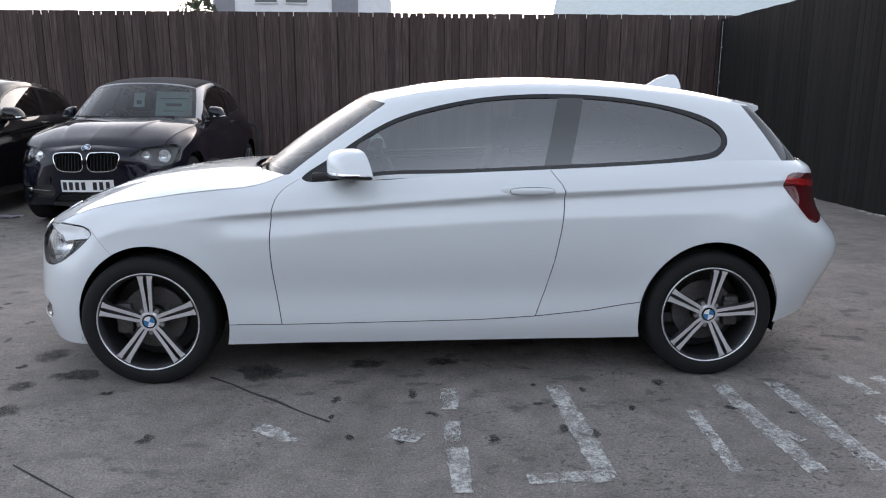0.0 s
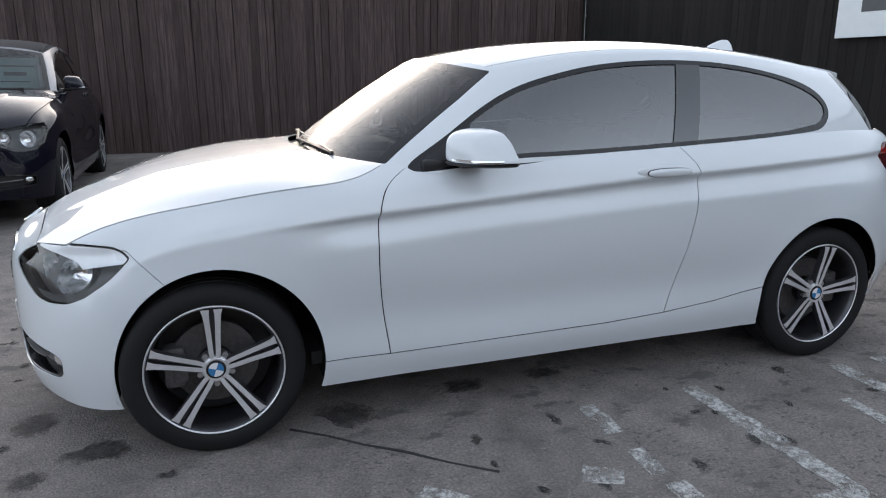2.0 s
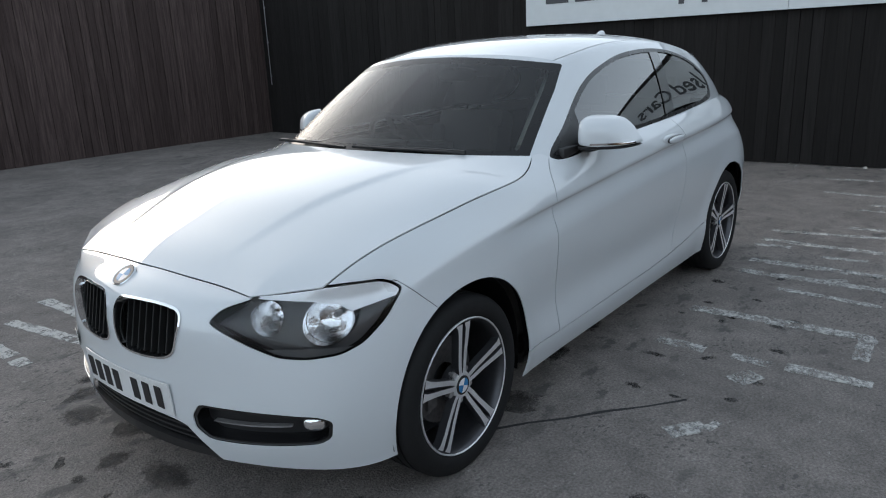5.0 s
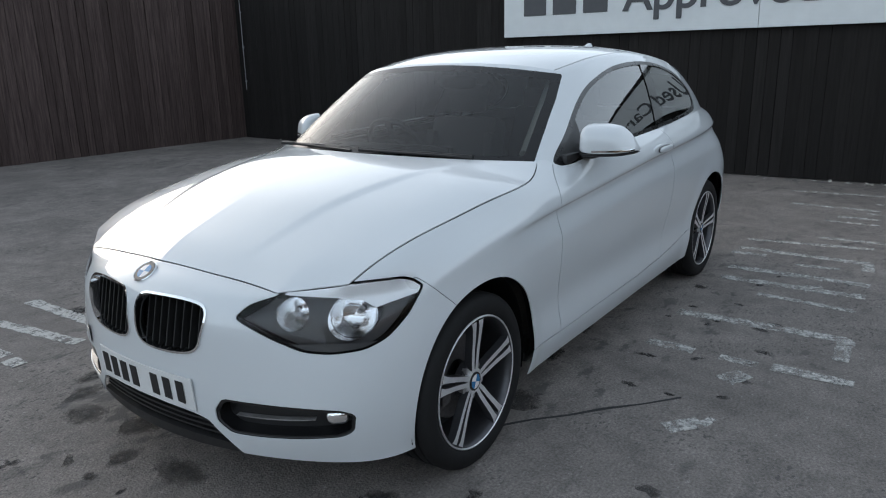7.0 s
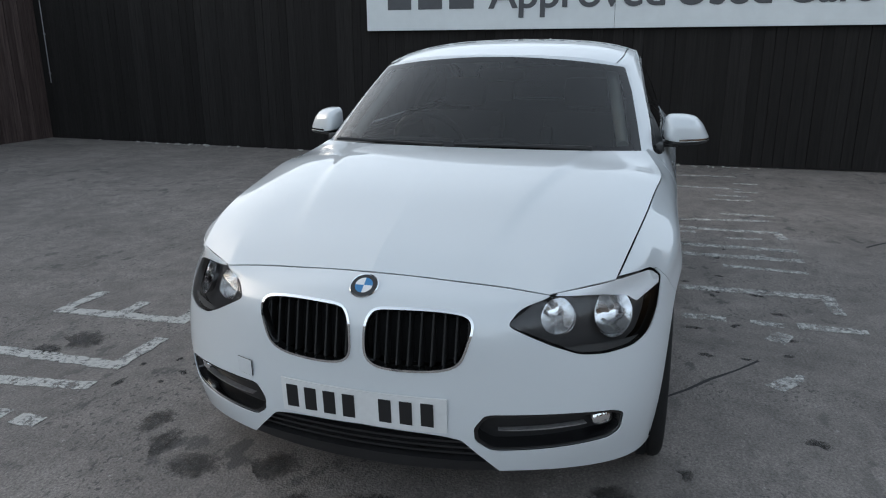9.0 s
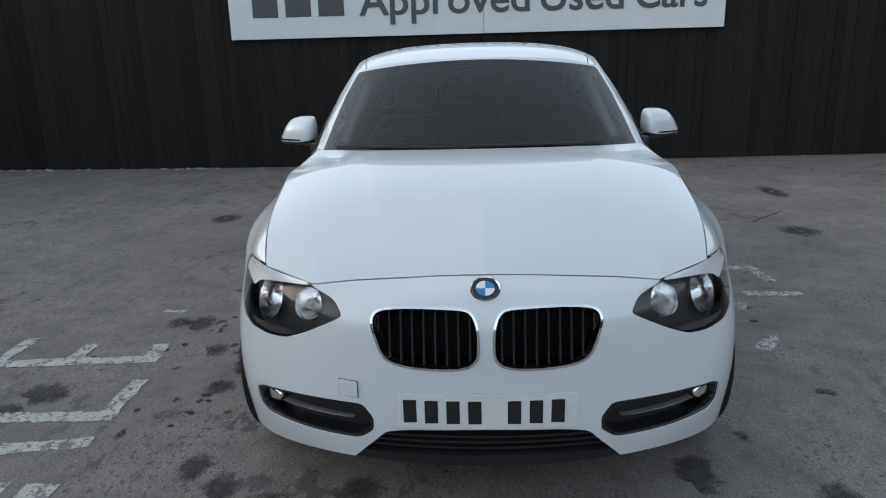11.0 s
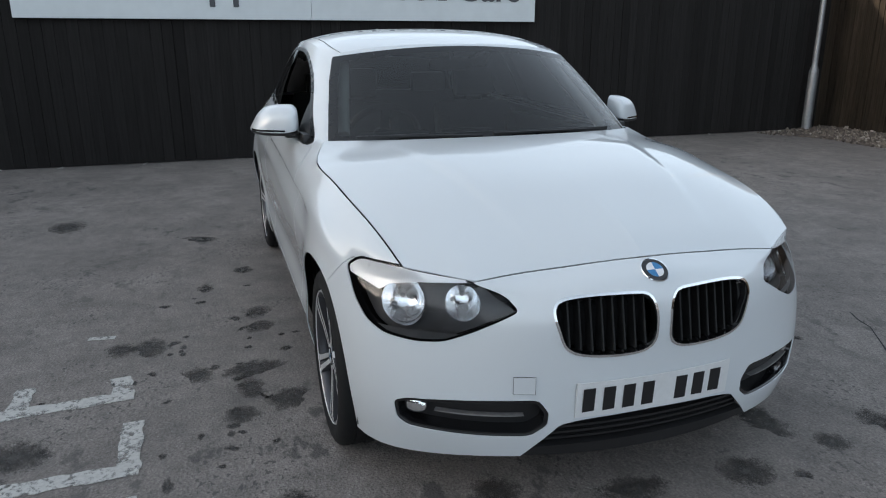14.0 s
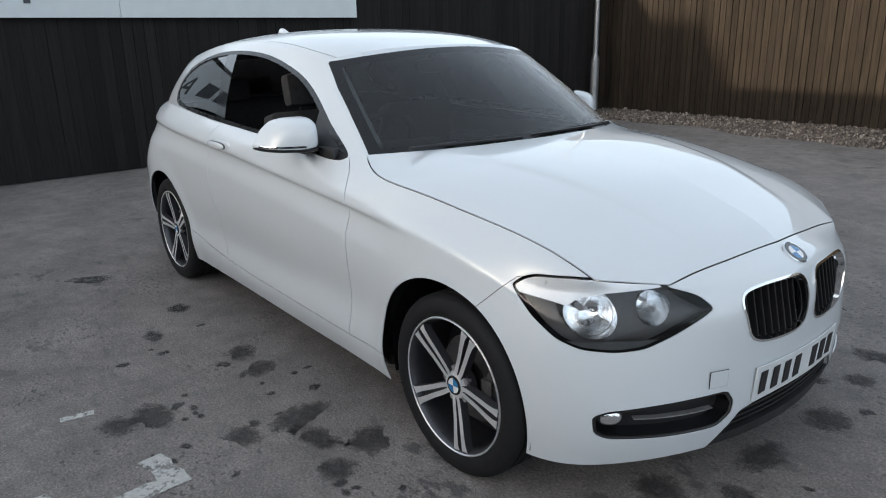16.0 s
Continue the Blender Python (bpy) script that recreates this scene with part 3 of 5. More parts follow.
ROOF = roof_surface()
COWL = [(-.90, 0, 1.0), (-.865, .40, .992), (-.70, .722, .972)]
BELT_LOW = [(-.60, .786, .958), (-.28, .797, .972), (.1, .797, .986), (.6, .794, 1.004), (.97, .777, 1.02), (1.345, .748, 1.035), (1.62, .703, 1.04), (1.80, .642, 1.04), (1.915, .42, 1.04), (1.95, 0, 1.04)]


def upper_surface(rows=60):
    """Windscreen, side glass and tail from the belt to the roof's edge."""
    front, side, rear = ROOF[:, 0], ROOF[-1], ROOF[::-1, -1]
    nf, ns, nr = len(front), len(side), len(rear)
    top = np.concatenate([front, side[1:], rear[1:]])
    low = np.array(COWL + BELT_LOW)
    ext = mirror_ends(low[None])[0]
    k = np.concatenate([[0], np.cumsum(np.linalg.norm(np.diff(ext, axis=0), axis=1))])
    kk = k[3:3 + len(low)]
    at = np.concatenate([np.linspace(kk[0], kk[2], nf), np.interp(np.linspace(0, 1, ns)[1:], np.linspace(0, 1, 9), kk[2:11]), np.linspace(kk[10], kk[-1], nr)[1:]])
    for _ in range(60):
        at[nf + 2:nf + ns - 6] = (at[nf + 1:nf + ns - 7] + at[nf + 3:nf + ns - 5]) / 2
    bottom = spline(k, ext, at)
    bottom[0, 1] = bottom[-1, 1] = 0
    d = np.gradient(bottom, axis=0) + np.gradient(top, axis=0)
    out = np.stack([d[:, 1] * -1, d[:, 0], 0 * d[:, 0]], axis=1)
    for _ in range(6):
        out[1:-1] = (out[:-2] + 2 * out[1:-1] + out[2:]) / 4
    out /= np.linalg.norm(out, axis=1, keepdims=True)
    v = np.linspace(0, 1, rows)[:, None, None]
    bulge = np.interp(np.arange(len(top)), [0, nf - 1, nf + 8, nf + ns - 12, len(top) - 1], [.032, .010, .016, .018, .02])
    for _ in range(40):
        bulge[1:-1] = (bulge[:-2] + bulge[2:]) / 2
    bulge = bulge[None, :, None]
    return bottom[None] * (1 - v) + top[None] * v + 4 * v * (1 - v) * bulge * out[None]


UPPER = upper_surface()


def hood_surface(n=70, m=56):
    """From the leading edge to the cowl, from the middle to the wing."""
    corner = nearest(TOPLINE, (-1.787, .687, .762))
    back = nearest(TOPLINE, (-.708, .731, .991))
    front, side = along(TOPLINE[:corner + 1], m), along(TOPLINE[corner:back + 1], n)
    cowl = np.array([(-.955, 0, 1.012), (-.93, .25, 1.010), (-.86, .50, 1.004), tuple(side[-1])])
    ky = cowl[:, 1]
    rear = spline(ky, cowl, np.linspace(0, ky[-1], m))
    mid = np.array([tuple(TOPLINE[0][[0, 2]]), (-1.90, .810), (-1.78, .862), (-1.58, .930), (-1.35, .975), (-1.15, 1.000), (-.955, 1.012)])
    mx = np.linspace(mid[0, 0], mid[-1, 0], n)
    centre = np.stack([mx, 0 * mx, spline(mid[:, 0], mid[:, 1], mx)], axis=1)
    r, s = np.linspace(0, 1, n)[:, None, None], np.linspace(0, 1, m)[None, :, None]
    w = s ** 2.6
    across = centre[:, None] * (1 - w) + side[:, None] * w
    across[..., 1:2] = centre[:, None, 1:2] * (1 - s) + side[:, None, 1:2] * s
    fe, re = across[0], across[-1]
    P = across + (1 - r) ** 2 * (front - fe)[None] + r ** 2 * (rear - re)[None]
    x, y = P[..., 0], P[..., 1]
    ridge = .30 + .20 * (x + 1.9)
    fade = np.sin(np.pi * np.clip((x + 1.93) / 1.05, 0, 1)) ** 1.2
    P[..., 2] -= .007 * fade * smoothstep((y - ridge + .015) / .05) * (1 - smoothstep((y - ridge - .05) / .26))
    P[..., 2] += .012 * np.sin(np.pi * np.linspace(0, 1, n))[:, None] * np.sin(np.pi * np.linspace(0, 1, m) ** 1.6)[None]
    return P


HOOD = hood_surface()

# outlines on the body
LAMP_AXIS = np.array([.70711, .70711])
LAMP_OUT = [(-1.117, .666), (-1.073, .701), (-.977, .731), (-.94, .765), (-.80, .785), (-.770, .764), (-.70, .765), (-.61, .761), (-.575, .748), (-.543, .725), (-.60, .652), (-.67, .598), (-.74, .572), (-.84, .563), (-.92, .570), (-1.0, .603), (-1.06, .634)]
KIDNEY_OUT = [(.328, .664), (.314, .691), (.275, .703), (.20, .709), (.09, .708), (.042, .698), (.022, .66), (.018, .61), (.022, .565), (.044, .539), (.10, .527), (.20, .529), (.262, .540), (.296, .562), (.316, .61)]
FOG_OUT = [(-.776, .372), (-.82, .390), (-.94, .400), (-1.065, .405), (-1.180, .406), (-1.207, .362), (-1.203, .32), (-1.16, .286), (-1.05, .289), (-.90, .294), (-.82, .296), (-.783, .314)]
MOUTH_OUT = [(-.1, .10), (.47, .10), (.41, .205), (.368, .250), (.298, .320), (.25, .329), (.20, .333), (-.1, .341)]
DLO_OUT = [(-.62, .972), (-.50, 1.062), (-.35, 1.160), (-.178, 1.252), (.0, 1.306), (.20, 1.345), (.45, 1.366), (.70, 1.366), (.95, 1.346), (1.20, 1.302), (1.36, 1.25), (1.43, 1.19), (1.435, 1.13), (1.38, 1.075), (1.28, 1.055), (.95, 1.035), (.53, 1.018), (.0, 1.0), (-.30, .988)]
TAIL_OUT = [(1.70, .95), (1.735, .988), (1.83, .990), (1.95, .975), (2.06, .93), (2.08, .83), (1.98, .76), (1.875, .748), (1.818, .792), (1.752, .862), (1.703, .925)]


def front_edge(z):
    return spline([.19, .296, .444, .635, .80, .88, .93, .972, 1.0], [-.712, -.722, -.742, -.759, -.753, -.735, -.700, -.635, -.58], np.clip(z, .19, 1.0))


def rear_edge(z):
    return np.interp(z, [.19, .322, .45, .60, .75, .86, .92, .95, 1.02], [.45, .486, .532, .570, .597, .610, .612, .600, .545])


def sill_line(x):
    return np.interp(x, [-1.0, -.72, .2, .48, .75, 1.0], [.300, .296, .306, .320, .346, .388])


def on_side(f):
    return lambda V: f(V[:, [0, 2]])


def lamp_plane(V):
    return np.stack([V[:, :2] @ LAMP_AXIS, V[:, 2]], axis=1)


def steering_wheel(parent, at, mat):
    bm = bmesh.new()
    m = pose(*at, 0, 62, 0)
    seg, tubes = 40, 8
    rings = []
    for i in range(seg):
        a = 2 * math.pi * i / seg
        rings.append([bm.verts.new(m @ Vector(((.185 + .016 * math.cos(b)) * math.cos(a), (.185 + .016 * math.cos(b)) * math.sin(a), .016 * math.sin(b)))) for b in [2 * math.pi * j / tubes for j in range(tubes)]])
    for i in range(seg):
        for j in range(tubes):
            bm.faces.new((rings[i][j], rings[(i + 1) % seg][j], rings[(i + 1) % seg][(j + 1) % tubes], rings[i][(j + 1) % tubes]))
    for a in (0, 180, 270):
        box(bm, (.09, 0, 0), (.17, .04, .015), m @ pose(0, 0, 0, 0, 0, a), .005)
    bmesh.ops.create_cone(bm, cap_ends=True, segments=24, radius1=.075, radius2=.06, depth=.04, matrix=m)
    return smooth(part("steering_wheel", bm, mat, parent), 40)


def seat(parent, x, y, mat):
    bm = bmesh.new()
    box(bm, (x, y, .47), (.50, .50, .16), None, .05)
    box(bm, (x + .30, y, .78), (.14, .48, .58), pose(0, 0, 0) @ Matrix.Translation((x + .3, y, .5)) @ pose(0, 0, 0, 0, 14, 0) @ Matrix.Translation((-x - .3, -y, -.5)), .05)
    for dy in (-.21, .21):
        box(bm, (x + .25, y + dy, .75), (.12, .07, .44), Matrix.Translation((x + .3, y, .5)) @ pose(0, 0, 0, 0, 14, 0) @ Matrix.Translation((-x - .3, -y, -.5)), .025)
    ob = smooth(part("seat", bm, mat, parent), 50)
    hb = bmesh.new()
    box(hb, (x + .42, y, 1.165), (.09, .25, .17), Matrix.Translation((x + .42, y, 1.16)) @ pose(0, 0, 0, 0, 10, 0) @ Matrix.Translation((-x - .42, -y, -1.16)), .035)
    for dy in (-.05, .05):
        tube(hb, (x + .395, y + dy, 1.0), (x + .415, y + dy, 1.12), .007)
    smooth(part("headrest", hb, mat, ob), 50)
    return ob


def spoke_mesh(turn, side):
    """One arm of a twin spoke: grey flanks and a machined face."""
    bm = bmesh.new()
    rs = [.030, .070, .12, .17, .205, .222]
    mids = [.0085, .0125, .0145, .0175, .0200, .0215]
    half = [.0075, .0082, .0085, .0092, .0110, .0150]
    face = [.026, .028, .032, .038, .041, .040]
    rows = []
    for r, c, h, f in zip(rs, mids, half, face):
        rows.append([bm.verts.new((side * (c - h), f - .030, r)), bm.verts.new((side * (c - h), f, r)), bm.verts.new((side * (c + h), f, r)), bm.verts.new((side * (c + h), f - .030, r))])
    for p, q in zip(rows, rows[1:]):
        for i in range(4):
            fc = bm.faces.new((p[i], p[(i + 1) % 4], q[(i + 1) % 4], q[i]))
            fc.material_index = 1 if i == 1 else 0
    bm.faces.new(rows[0])
    bm.faces.new(rows[-1][::-1])
    bmesh.ops.recalc_face_normals(bm, faces=bm.faces)
    bmesh.ops.rotate(bm, verts=bm.verts, matrix=Matrix.Rotation(radians(turn), 3, "Y"))
    return bm


def make_wheel(car, x, y, spin, disc_turn):
    """A five twin-spoke alloy wheel on its axle; the outer face looks away from the car."""
    out = 1 if y > 0 else -1
    base = pose(x, y, .312, 0, 0, 0 if out > 0 else 180)
    rim = lathe([(.222, -.16), (.222, -.02), (.216, .005), (.221, .028), (.2285, .041), (.2325, .044), (.235, .042), (.236, .034), (.230, .030), (.228, -.02), (.228, -.16)], 72, True)
    w = part("wheel", rim, ALLOY, car, "grey and machined-silver five twin-spoke alloy wheel")
    w.matrix_basis = base
    w.data.materials.append(GREY_METAL)
    for p in w.data.polygons:
        if math.hypot(p.center.x, p.center.z) < .2255 or p.center.y < .02:
            p.material_index = 1
    smooth(w, 35)
    prof = [(.226, -.15), (.232, -.178), (.262, -.186), (.296, -.178), (.309, -.165), (.3135, -.15), (.3135, -.134), (.308, -.132), (.308, -.124), (.3135, -.122), (.314, -.096), (.308, -.094), (.308, -.084),
            (.3145, -.082), (.3145, -.048), (.308, -.046), (.308, -.036), (.314, -.034), (.3135, -.008), (.308, -.006), (.308, .002), (.3135, .004), (.3125, .022), (.307, .034), (.300, .041), (.285, .048),
            (.268, .050), (.254, .0485), (.244, .0435), (.236, .036), (.230, .02)]
    t = part("tyre", lathe(prof, 96, False), RUBBER, w, "black tyre with grooved tread")
    smooth(t, 30)
    for k in range(5):
        for s in (-1, 1):
            bm = spoke_mesh(spin + 72 * k, s)
            o = part("spoke", bm, GREY_METAL, w, "twin spoke with machined face")
            o.data.materials.append(ALLOY)
        web = bmesh.new()
        box(web, (0, .005, .13), (.024, .012, .17))
        bmesh.ops.rotate(web, verts=web.verts, matrix=Matrix.Rotation(radians(spin + 72 * k), 3, "Y"))
        part("spoke_web", web, GREY_METAL, w)
        nb = bmesh.new()
        tube(nb, (0, .0, .0), (0, .018, 0), .011, seg=6)
        bmesh.ops.translate(nb, verts=nb.verts, vec=(0, 0, .056))
        bmesh.ops.rotate(nb, verts=nb.verts, matrix=Matrix.Rotation(radians(spin + 36 + 72 * k), 3, "Y"))
        part("wheel_bolt", nb, STEEL, w)
    hub = lathe([(.0, .012), (.050, .012), (.064, .008), (.064, -.02), (.0, -.02)], 40)
    smooth(part("hub", hub, GREY_METAL, w), 30)
    collar = lathe([(.033, .026), (.040, .0275), (.046, .024), (.050, .012)], 40)
    smooth(part("hub_collar", collar, ALLOY, w, "machined silver hub collar"), 30)
    cap = lathe([(.034, .010), (.034, .026), (.0325, .029), (.026, .030)], 36)
    smooth(part("hub_cap_ring", cap, GLOSS_BLACK, w), 30)
    for k in range(4):
        q = bmesh.new()
        c = q.verts.new((0, .0305, 0))
        arc = [q.verts.new((.026 * math.cos(a), .0295, .026 * math.sin(a))) for a in [radians(20 + spin + 90 * k + 90 * j / 8) for j in range(9)]]
        for a, b in zip(arc, arc[1:]):
            q.faces.new((c, b, a))
        part("badge_quarter", q, BLUE_ENAMEL if k % 2 else WHITE_ENAMEL, w)
    dk = lathe([(.06, -.055), (.148, -.055), (.150, -.058), (.150, -.078), (.148, -.081), (.06, -.081)], 56, True)
    smooth(part("brake_disc", dk, DISC_IRON, w), 30)
    cb = bmesh.new()
    box(cb, (.135, -.062, 0), (.075, .075, .15), None, .018)
    box(cb, (.115, -.020, 0), (.05, .02, .10), None, .008)
    bmesh.ops.rotate(cb, verts=cb.verts, matrix=Matrix.Rotation(radians(disc_turn), 3, "Y"))
    smooth(part("brake_caliper", cb, DISC_IRON, w), 40)
    bk = lathe([(.0, -.10), (.20, -.11), (.222, -.14)], 40)
    part("brake_shield", bk, BLACK_PLASTIC, w)
    for o in [w] + [c for c in w.children if c is not t]:
        o.data.transform(Matrix.Diagonal((1.012, 1, 1.012, 1)))
    return w


def superblob(bm, c, r, power=2.6, n=20, m=28, shape=None):
    """A softened box-like blob; shape may bend it further."""
    rows = []
    f = lambda w, p: math.copysign(abs(w) ** (2 / p), w)
    for i in range(n + 1):
        t = math.pi * (i / n - .5)
        row = []
        for j in range(m):
            u = 2 * math.pi * j / m
            q = Vector((f(math.cos(t), power) * f(math.cos(u), power), f(math.cos(t), power) * f(math.sin(u), power), f(math.sin(t), power)))
            if shape:
                q = shape(q)
            row.append(bm.verts.new((c[0] + q.x * r[0], c[1] + q.y * r[1], c[2] + q.z * r[2])))
        rows.append(row)
    for a, b in zip(rows, rows[1:]):
        for j in range(m):
            bm.faces.new((a[j], a[(j + 1) % m], b[(j + 1) % m], b[j]))
    bmesh.ops.remove_doubles(bm, verts=bm.verts, dist=1e-5)
    return bm


MIRROR_CAP = [(0, 0), (0, .5), (.02, .85), (.10, 1.0), (.45, .98), (.68, .88), (.84, .6), (.95, .25), (1.0, .08), (1.0, 0)]
MIRROR_BASE = [(0, 0), (.03, -.7), (.16, -1.0), (.78, -.95), (.95, -.6), (1.0, 0)]


def mirror_shell(outline, height, grow=1.0, depth=.129):
    """An outline across the car that closes towards the front in a rounded nose."""
    pts = cornered(outline, .3, 4)
    keep = [p for p in pts]
    bm = bmesh.new()
    rows = []
    for k in range(13):
        a = k / 12 * math.pi / 2 * .97
        sc = math.cos(a) ** .42 * grow
        x = -.333 - depth * grow * math.sin(a)
        rows.append([bm.verts.new((x + .118 * (q[0] - .5) * sc, .795 + .205 * (.5 + (q[0] - .5) * sc), 1.004 + height * q[1] * sc)) for q in keep])
    for p, q in zip(rows, rows[1:]):
        for i in range(len(p)):
            bm.faces.new((p[i], p[(i + 1) % len(p)], q[(i + 1) % len(p)], q[i]))
    bm.faces.new(rows[-1])
    bm.faces.new(rows[0][::-1])
    bmesh.ops.recalc_face_normals(bm, faces=bm.faces)
    return bm


def door_mirror(parent, s, paint):
    """Mirror housing with painted cap, dark foot, repeater strip and glass."""
    cap = part("door_mirror", mirror_shell(MIRROR_CAP, .118), paint, parent, "door mirror with painted cap and dark lower shell")
    low = part("mirror_lower_shell", mirror_shell(MIRROR_BASE, .019, 1.02), BLACK_PLASTIC, cap)
    fb = bmesh.new()
    box(fb, (-.392, .812, .990), (.10, .10, .026), pose(0, 0, 0), .011)
    box(fb, (-.46, .783, .984), (.22, .035, .046), pose(0, 0, 0), .014)
    foot = part("mirror_foot", fb, BLACK_PLASTIC, cap)
    gb = bmesh.new()
    superblob(gb, (-.336, .880, 1.052), (.004, .070, .036), 2.6, 12, 24, lambda q: Vector((q.x + q.y * 10.0, q.y, q.z)))
    gl = part("mirror_glass", gb, CHROME, cap)
    rb = mirror_shell(MIRROR_CAP, .118, 1.012)
    for co, no in (((0, 0, 1.0085), (0, 0, -1)), ((0, 0, 1.0165), (0, 0, 1)), ((0, .865, 0), (0, -1, 0)), ((-.330, 0, 0), (1, 0, 0))):
        bmesh.ops.bisect_plane(rb, geom=rb.verts[:] + rb.edges[:] + rb.faces[:], plane_co=co, plane_no=no, clear_outer=True)
    rep = part("repeater_strip", rb, CHROME, cap, "clear indicator strip")
    for o in (cap, low, foot, gl, rep):
        smooth(o, 50)
        if s < 0:
            o.data.transform(Matrix.Diagonal((1, -1, 1, 1)))
            o.data.flip_normals()
    return cap
# ---------------------------------------------------------------- the hatchback
def build_car(name, label, paint, soft_top=False, lowered_window=False):
    """A car with its nose towards -x, its wheelbase's middle at the origin."""
    car = new(name)
    tagged(car, label, "car")
    roof_mat = SOFT_TOP if soft_top else paint
    low = Shell.grid(LOWER, True)
    inner = Shell.grid(LOWER[:, :], True).moved(-.030)
    arch = lambda V: np.minimum(np.hypot((V[:, 0] + 1.318) / .352, (V[:, 2] - .31) / .372), np.hypot((V[:, 0] - 1.335) / .347, (V[:, 2] - .31) / .372)) - 1
    _, low = low.cut(arch)
    _, inner = inner.cut(lambda V: arch(V) - .03)
    kid = distance(rounded(KIDNEY_OUT))
    kf = lambda V: np.where(V[:, 0] < -1.8, kid(V[:, 1:]), 1)
    lmp = distance(cornered(LAMP_OUT, .25, 4))
    lf = lambda V: np.where(V[:, 0] < -1.3, lmp(lamp_plane(V)), 1)
    fog = distance(cornered(FOG_OUT, .22, 5))
    ff = lambda V: np.where(V[:, 0] < -1.6, fog(lamp_plane(V)), 1)
    mth = distance(MOUTH_OUT)
    mf = lambda V: np.where(V[:, 0] < -1.8, mth(V[:, 1:]), 1)
    tl = distance(rounded(TAIL_OUT, 5))
    tf = lambda V: np.where(V[:, 0] > 1.5, tl(V[:, [0, 2]]), 1)
    for f in (lf, kf, ff, mf):
        _, inner = inner.cut(f)
    inner, _ = inner.cut(lambda V: .26 - V[:, 2])
    both(inner).part("inner_shell", GRILLE_BLACK, car)

    # the gap beside the bonnet
    k0 = nearest(TOPLINE, (-.71, .731, .99))
    line = TOPLINE[:k0]
    def bonnet_gap(V):
        d = np.full(len(V), 1.0)
        sel = np.where((V[:, 0] < -.68) & (V[:, 2] > .69))[0]
        for c in np.array_split(sel, 8):
            d[c] = np.min(np.linalg.norm(V[c][:, None] - line[None], axis=2), axis=1)
        return d - .006
    _, low = low.cut(bonnet_gap)
    # kidney grilles
    kid_in, low = low.cut(kf)
    rim_in = kid_in.cut(lambda V: kf(V) + .007)
    frame_s = rim_in[1].moved(.004)
    for s in (0, 1):
        g = rim_in[0] if not s else rim_in[0].mirrored()
        fr = frame_s if not s else frame_s.mirrored()
        surround = fr.edged(.03, False).part("grille_surround", CHROME, car, "chrome kidney grille surround")
        g.moved(-.055).part("grille_back", GRILLE_BLACK, surround)
        sg = -1 if s else 1
        for k in range(9):
            yy = .045 + .033 * k
            sel = kid_in.V[np.abs(kid_in.V[:, 1] - yy) < .012]
            if not len(sel):
                continue
            z0, z1, x0 = sel[:, 2].min() + .006, sel[:, 2].max() - .022, sel[:, 0].min()
            bm = bmesh.new()
            box(bm, (x0 + .064, sg * yy, (z0 + z1) / 2), (.040, .006, z1 - z0), Matrix.Translation((x0 + .055, 0, z1)) @ pose(0, 0, 0, 0, 13, 0) @ Matrix.Translation((-x0 - .055, 0, -z1)), .002)
            part("grille_slat", bm, SLAT_BLACK, surround)
        fins = bmesh.new()
        for k in range(11):
            box(fins, (-1.972, sg * (.155 - .004 * (k > 7)), .560 + .0105 * k), (.004, .13, .0025))
        part("radiator_fins", fins, RADIATOR, surround)
    # headlamps
    lamp_in, low = low.cut(lambda V: lf(V) - .002)
    lens = lamp_in.cut(lambda V: lf(V) + .002)[0]
    for s in (0, 1):
        mir = (lambda q: q) if not s else (lambda q: q.mirrored())
        lens_ob = mir(lens).part("headlamp", LAMP_GLASS, car, "clear headlamp with dark housing and chrome reflectors")
        lens_ob.visible_shadow = False
        back = lens.moved(-.050)
        for cx, cy, cz, r in BOWLS:
            ax = np.array([.949, -.316, 0])
            def off_axis(V):
                d = V - np.array([cx, cy, cz])
                return np.linalg.norm(d - (d @ ax)[:, None] * ax, axis=1) - r
            _, back = back.cut(off_axis)
        mir(back).part("lamp_housing", LAMP_INSIDE, lens_ob)
        brow = lens.cut(lambda V: V[:, 2] - np.interp(lamp_plane(V)[:, 0], BROW_AT, BROW_Z))[1].cut(lambda V: lf(V) + .006)[0]
        if paint is WHITE:
            mir(brow.moved(-.004)).part("lamp_brow", LAMP_BRIGHT, lens_ob, "silver trim strip along the lamp's top edge")
        skirt = lens.cut(lambda V: V[:, 2] - .590)[0]
        mir(skirt.moved(-.018)).part("lamp_skirt", LAMP_GREY, lens_ob)
        sg = -1 if s else 1
        for cx, cy, cz, r in BOWLS:
            m = look((cx, sg * cy, cz), (cx + .9, sg * (cy - .30), cz))
            for nm, prof, mat in (("reflector_bowl", [(.0, .0), (.35, .02), (.7, .12), (.95, .38), (1.0, .62), (1.02, 1.0), (1.03, 1.8)], REFLECTOR), ("bulb_shield", [(.0, .40), (.11, .39), (.15, .32), (.15, .05)], STEEL)):
                bm = lathe([(a * r, -b * r * 1.3) for a, b in prof], 32)
                bmesh.ops.rotate(bm, verts=bm.verts, matrix=Matrix.Rotation(radians(-90), 3, "X"))
                bmesh.ops.transform(bm, matrix=m, verts=bm.verts)
                near_lens = np.linalg.norm(lens.V - np.array([cx - .05, cy + .016, cz]), axis=1).argsort()[:60]
                at, nrm = lens.V[near_lens].mean(axis=0), lens.N[near_lens].mean(axis=0)
                flip = np.array([1, sg, 1])
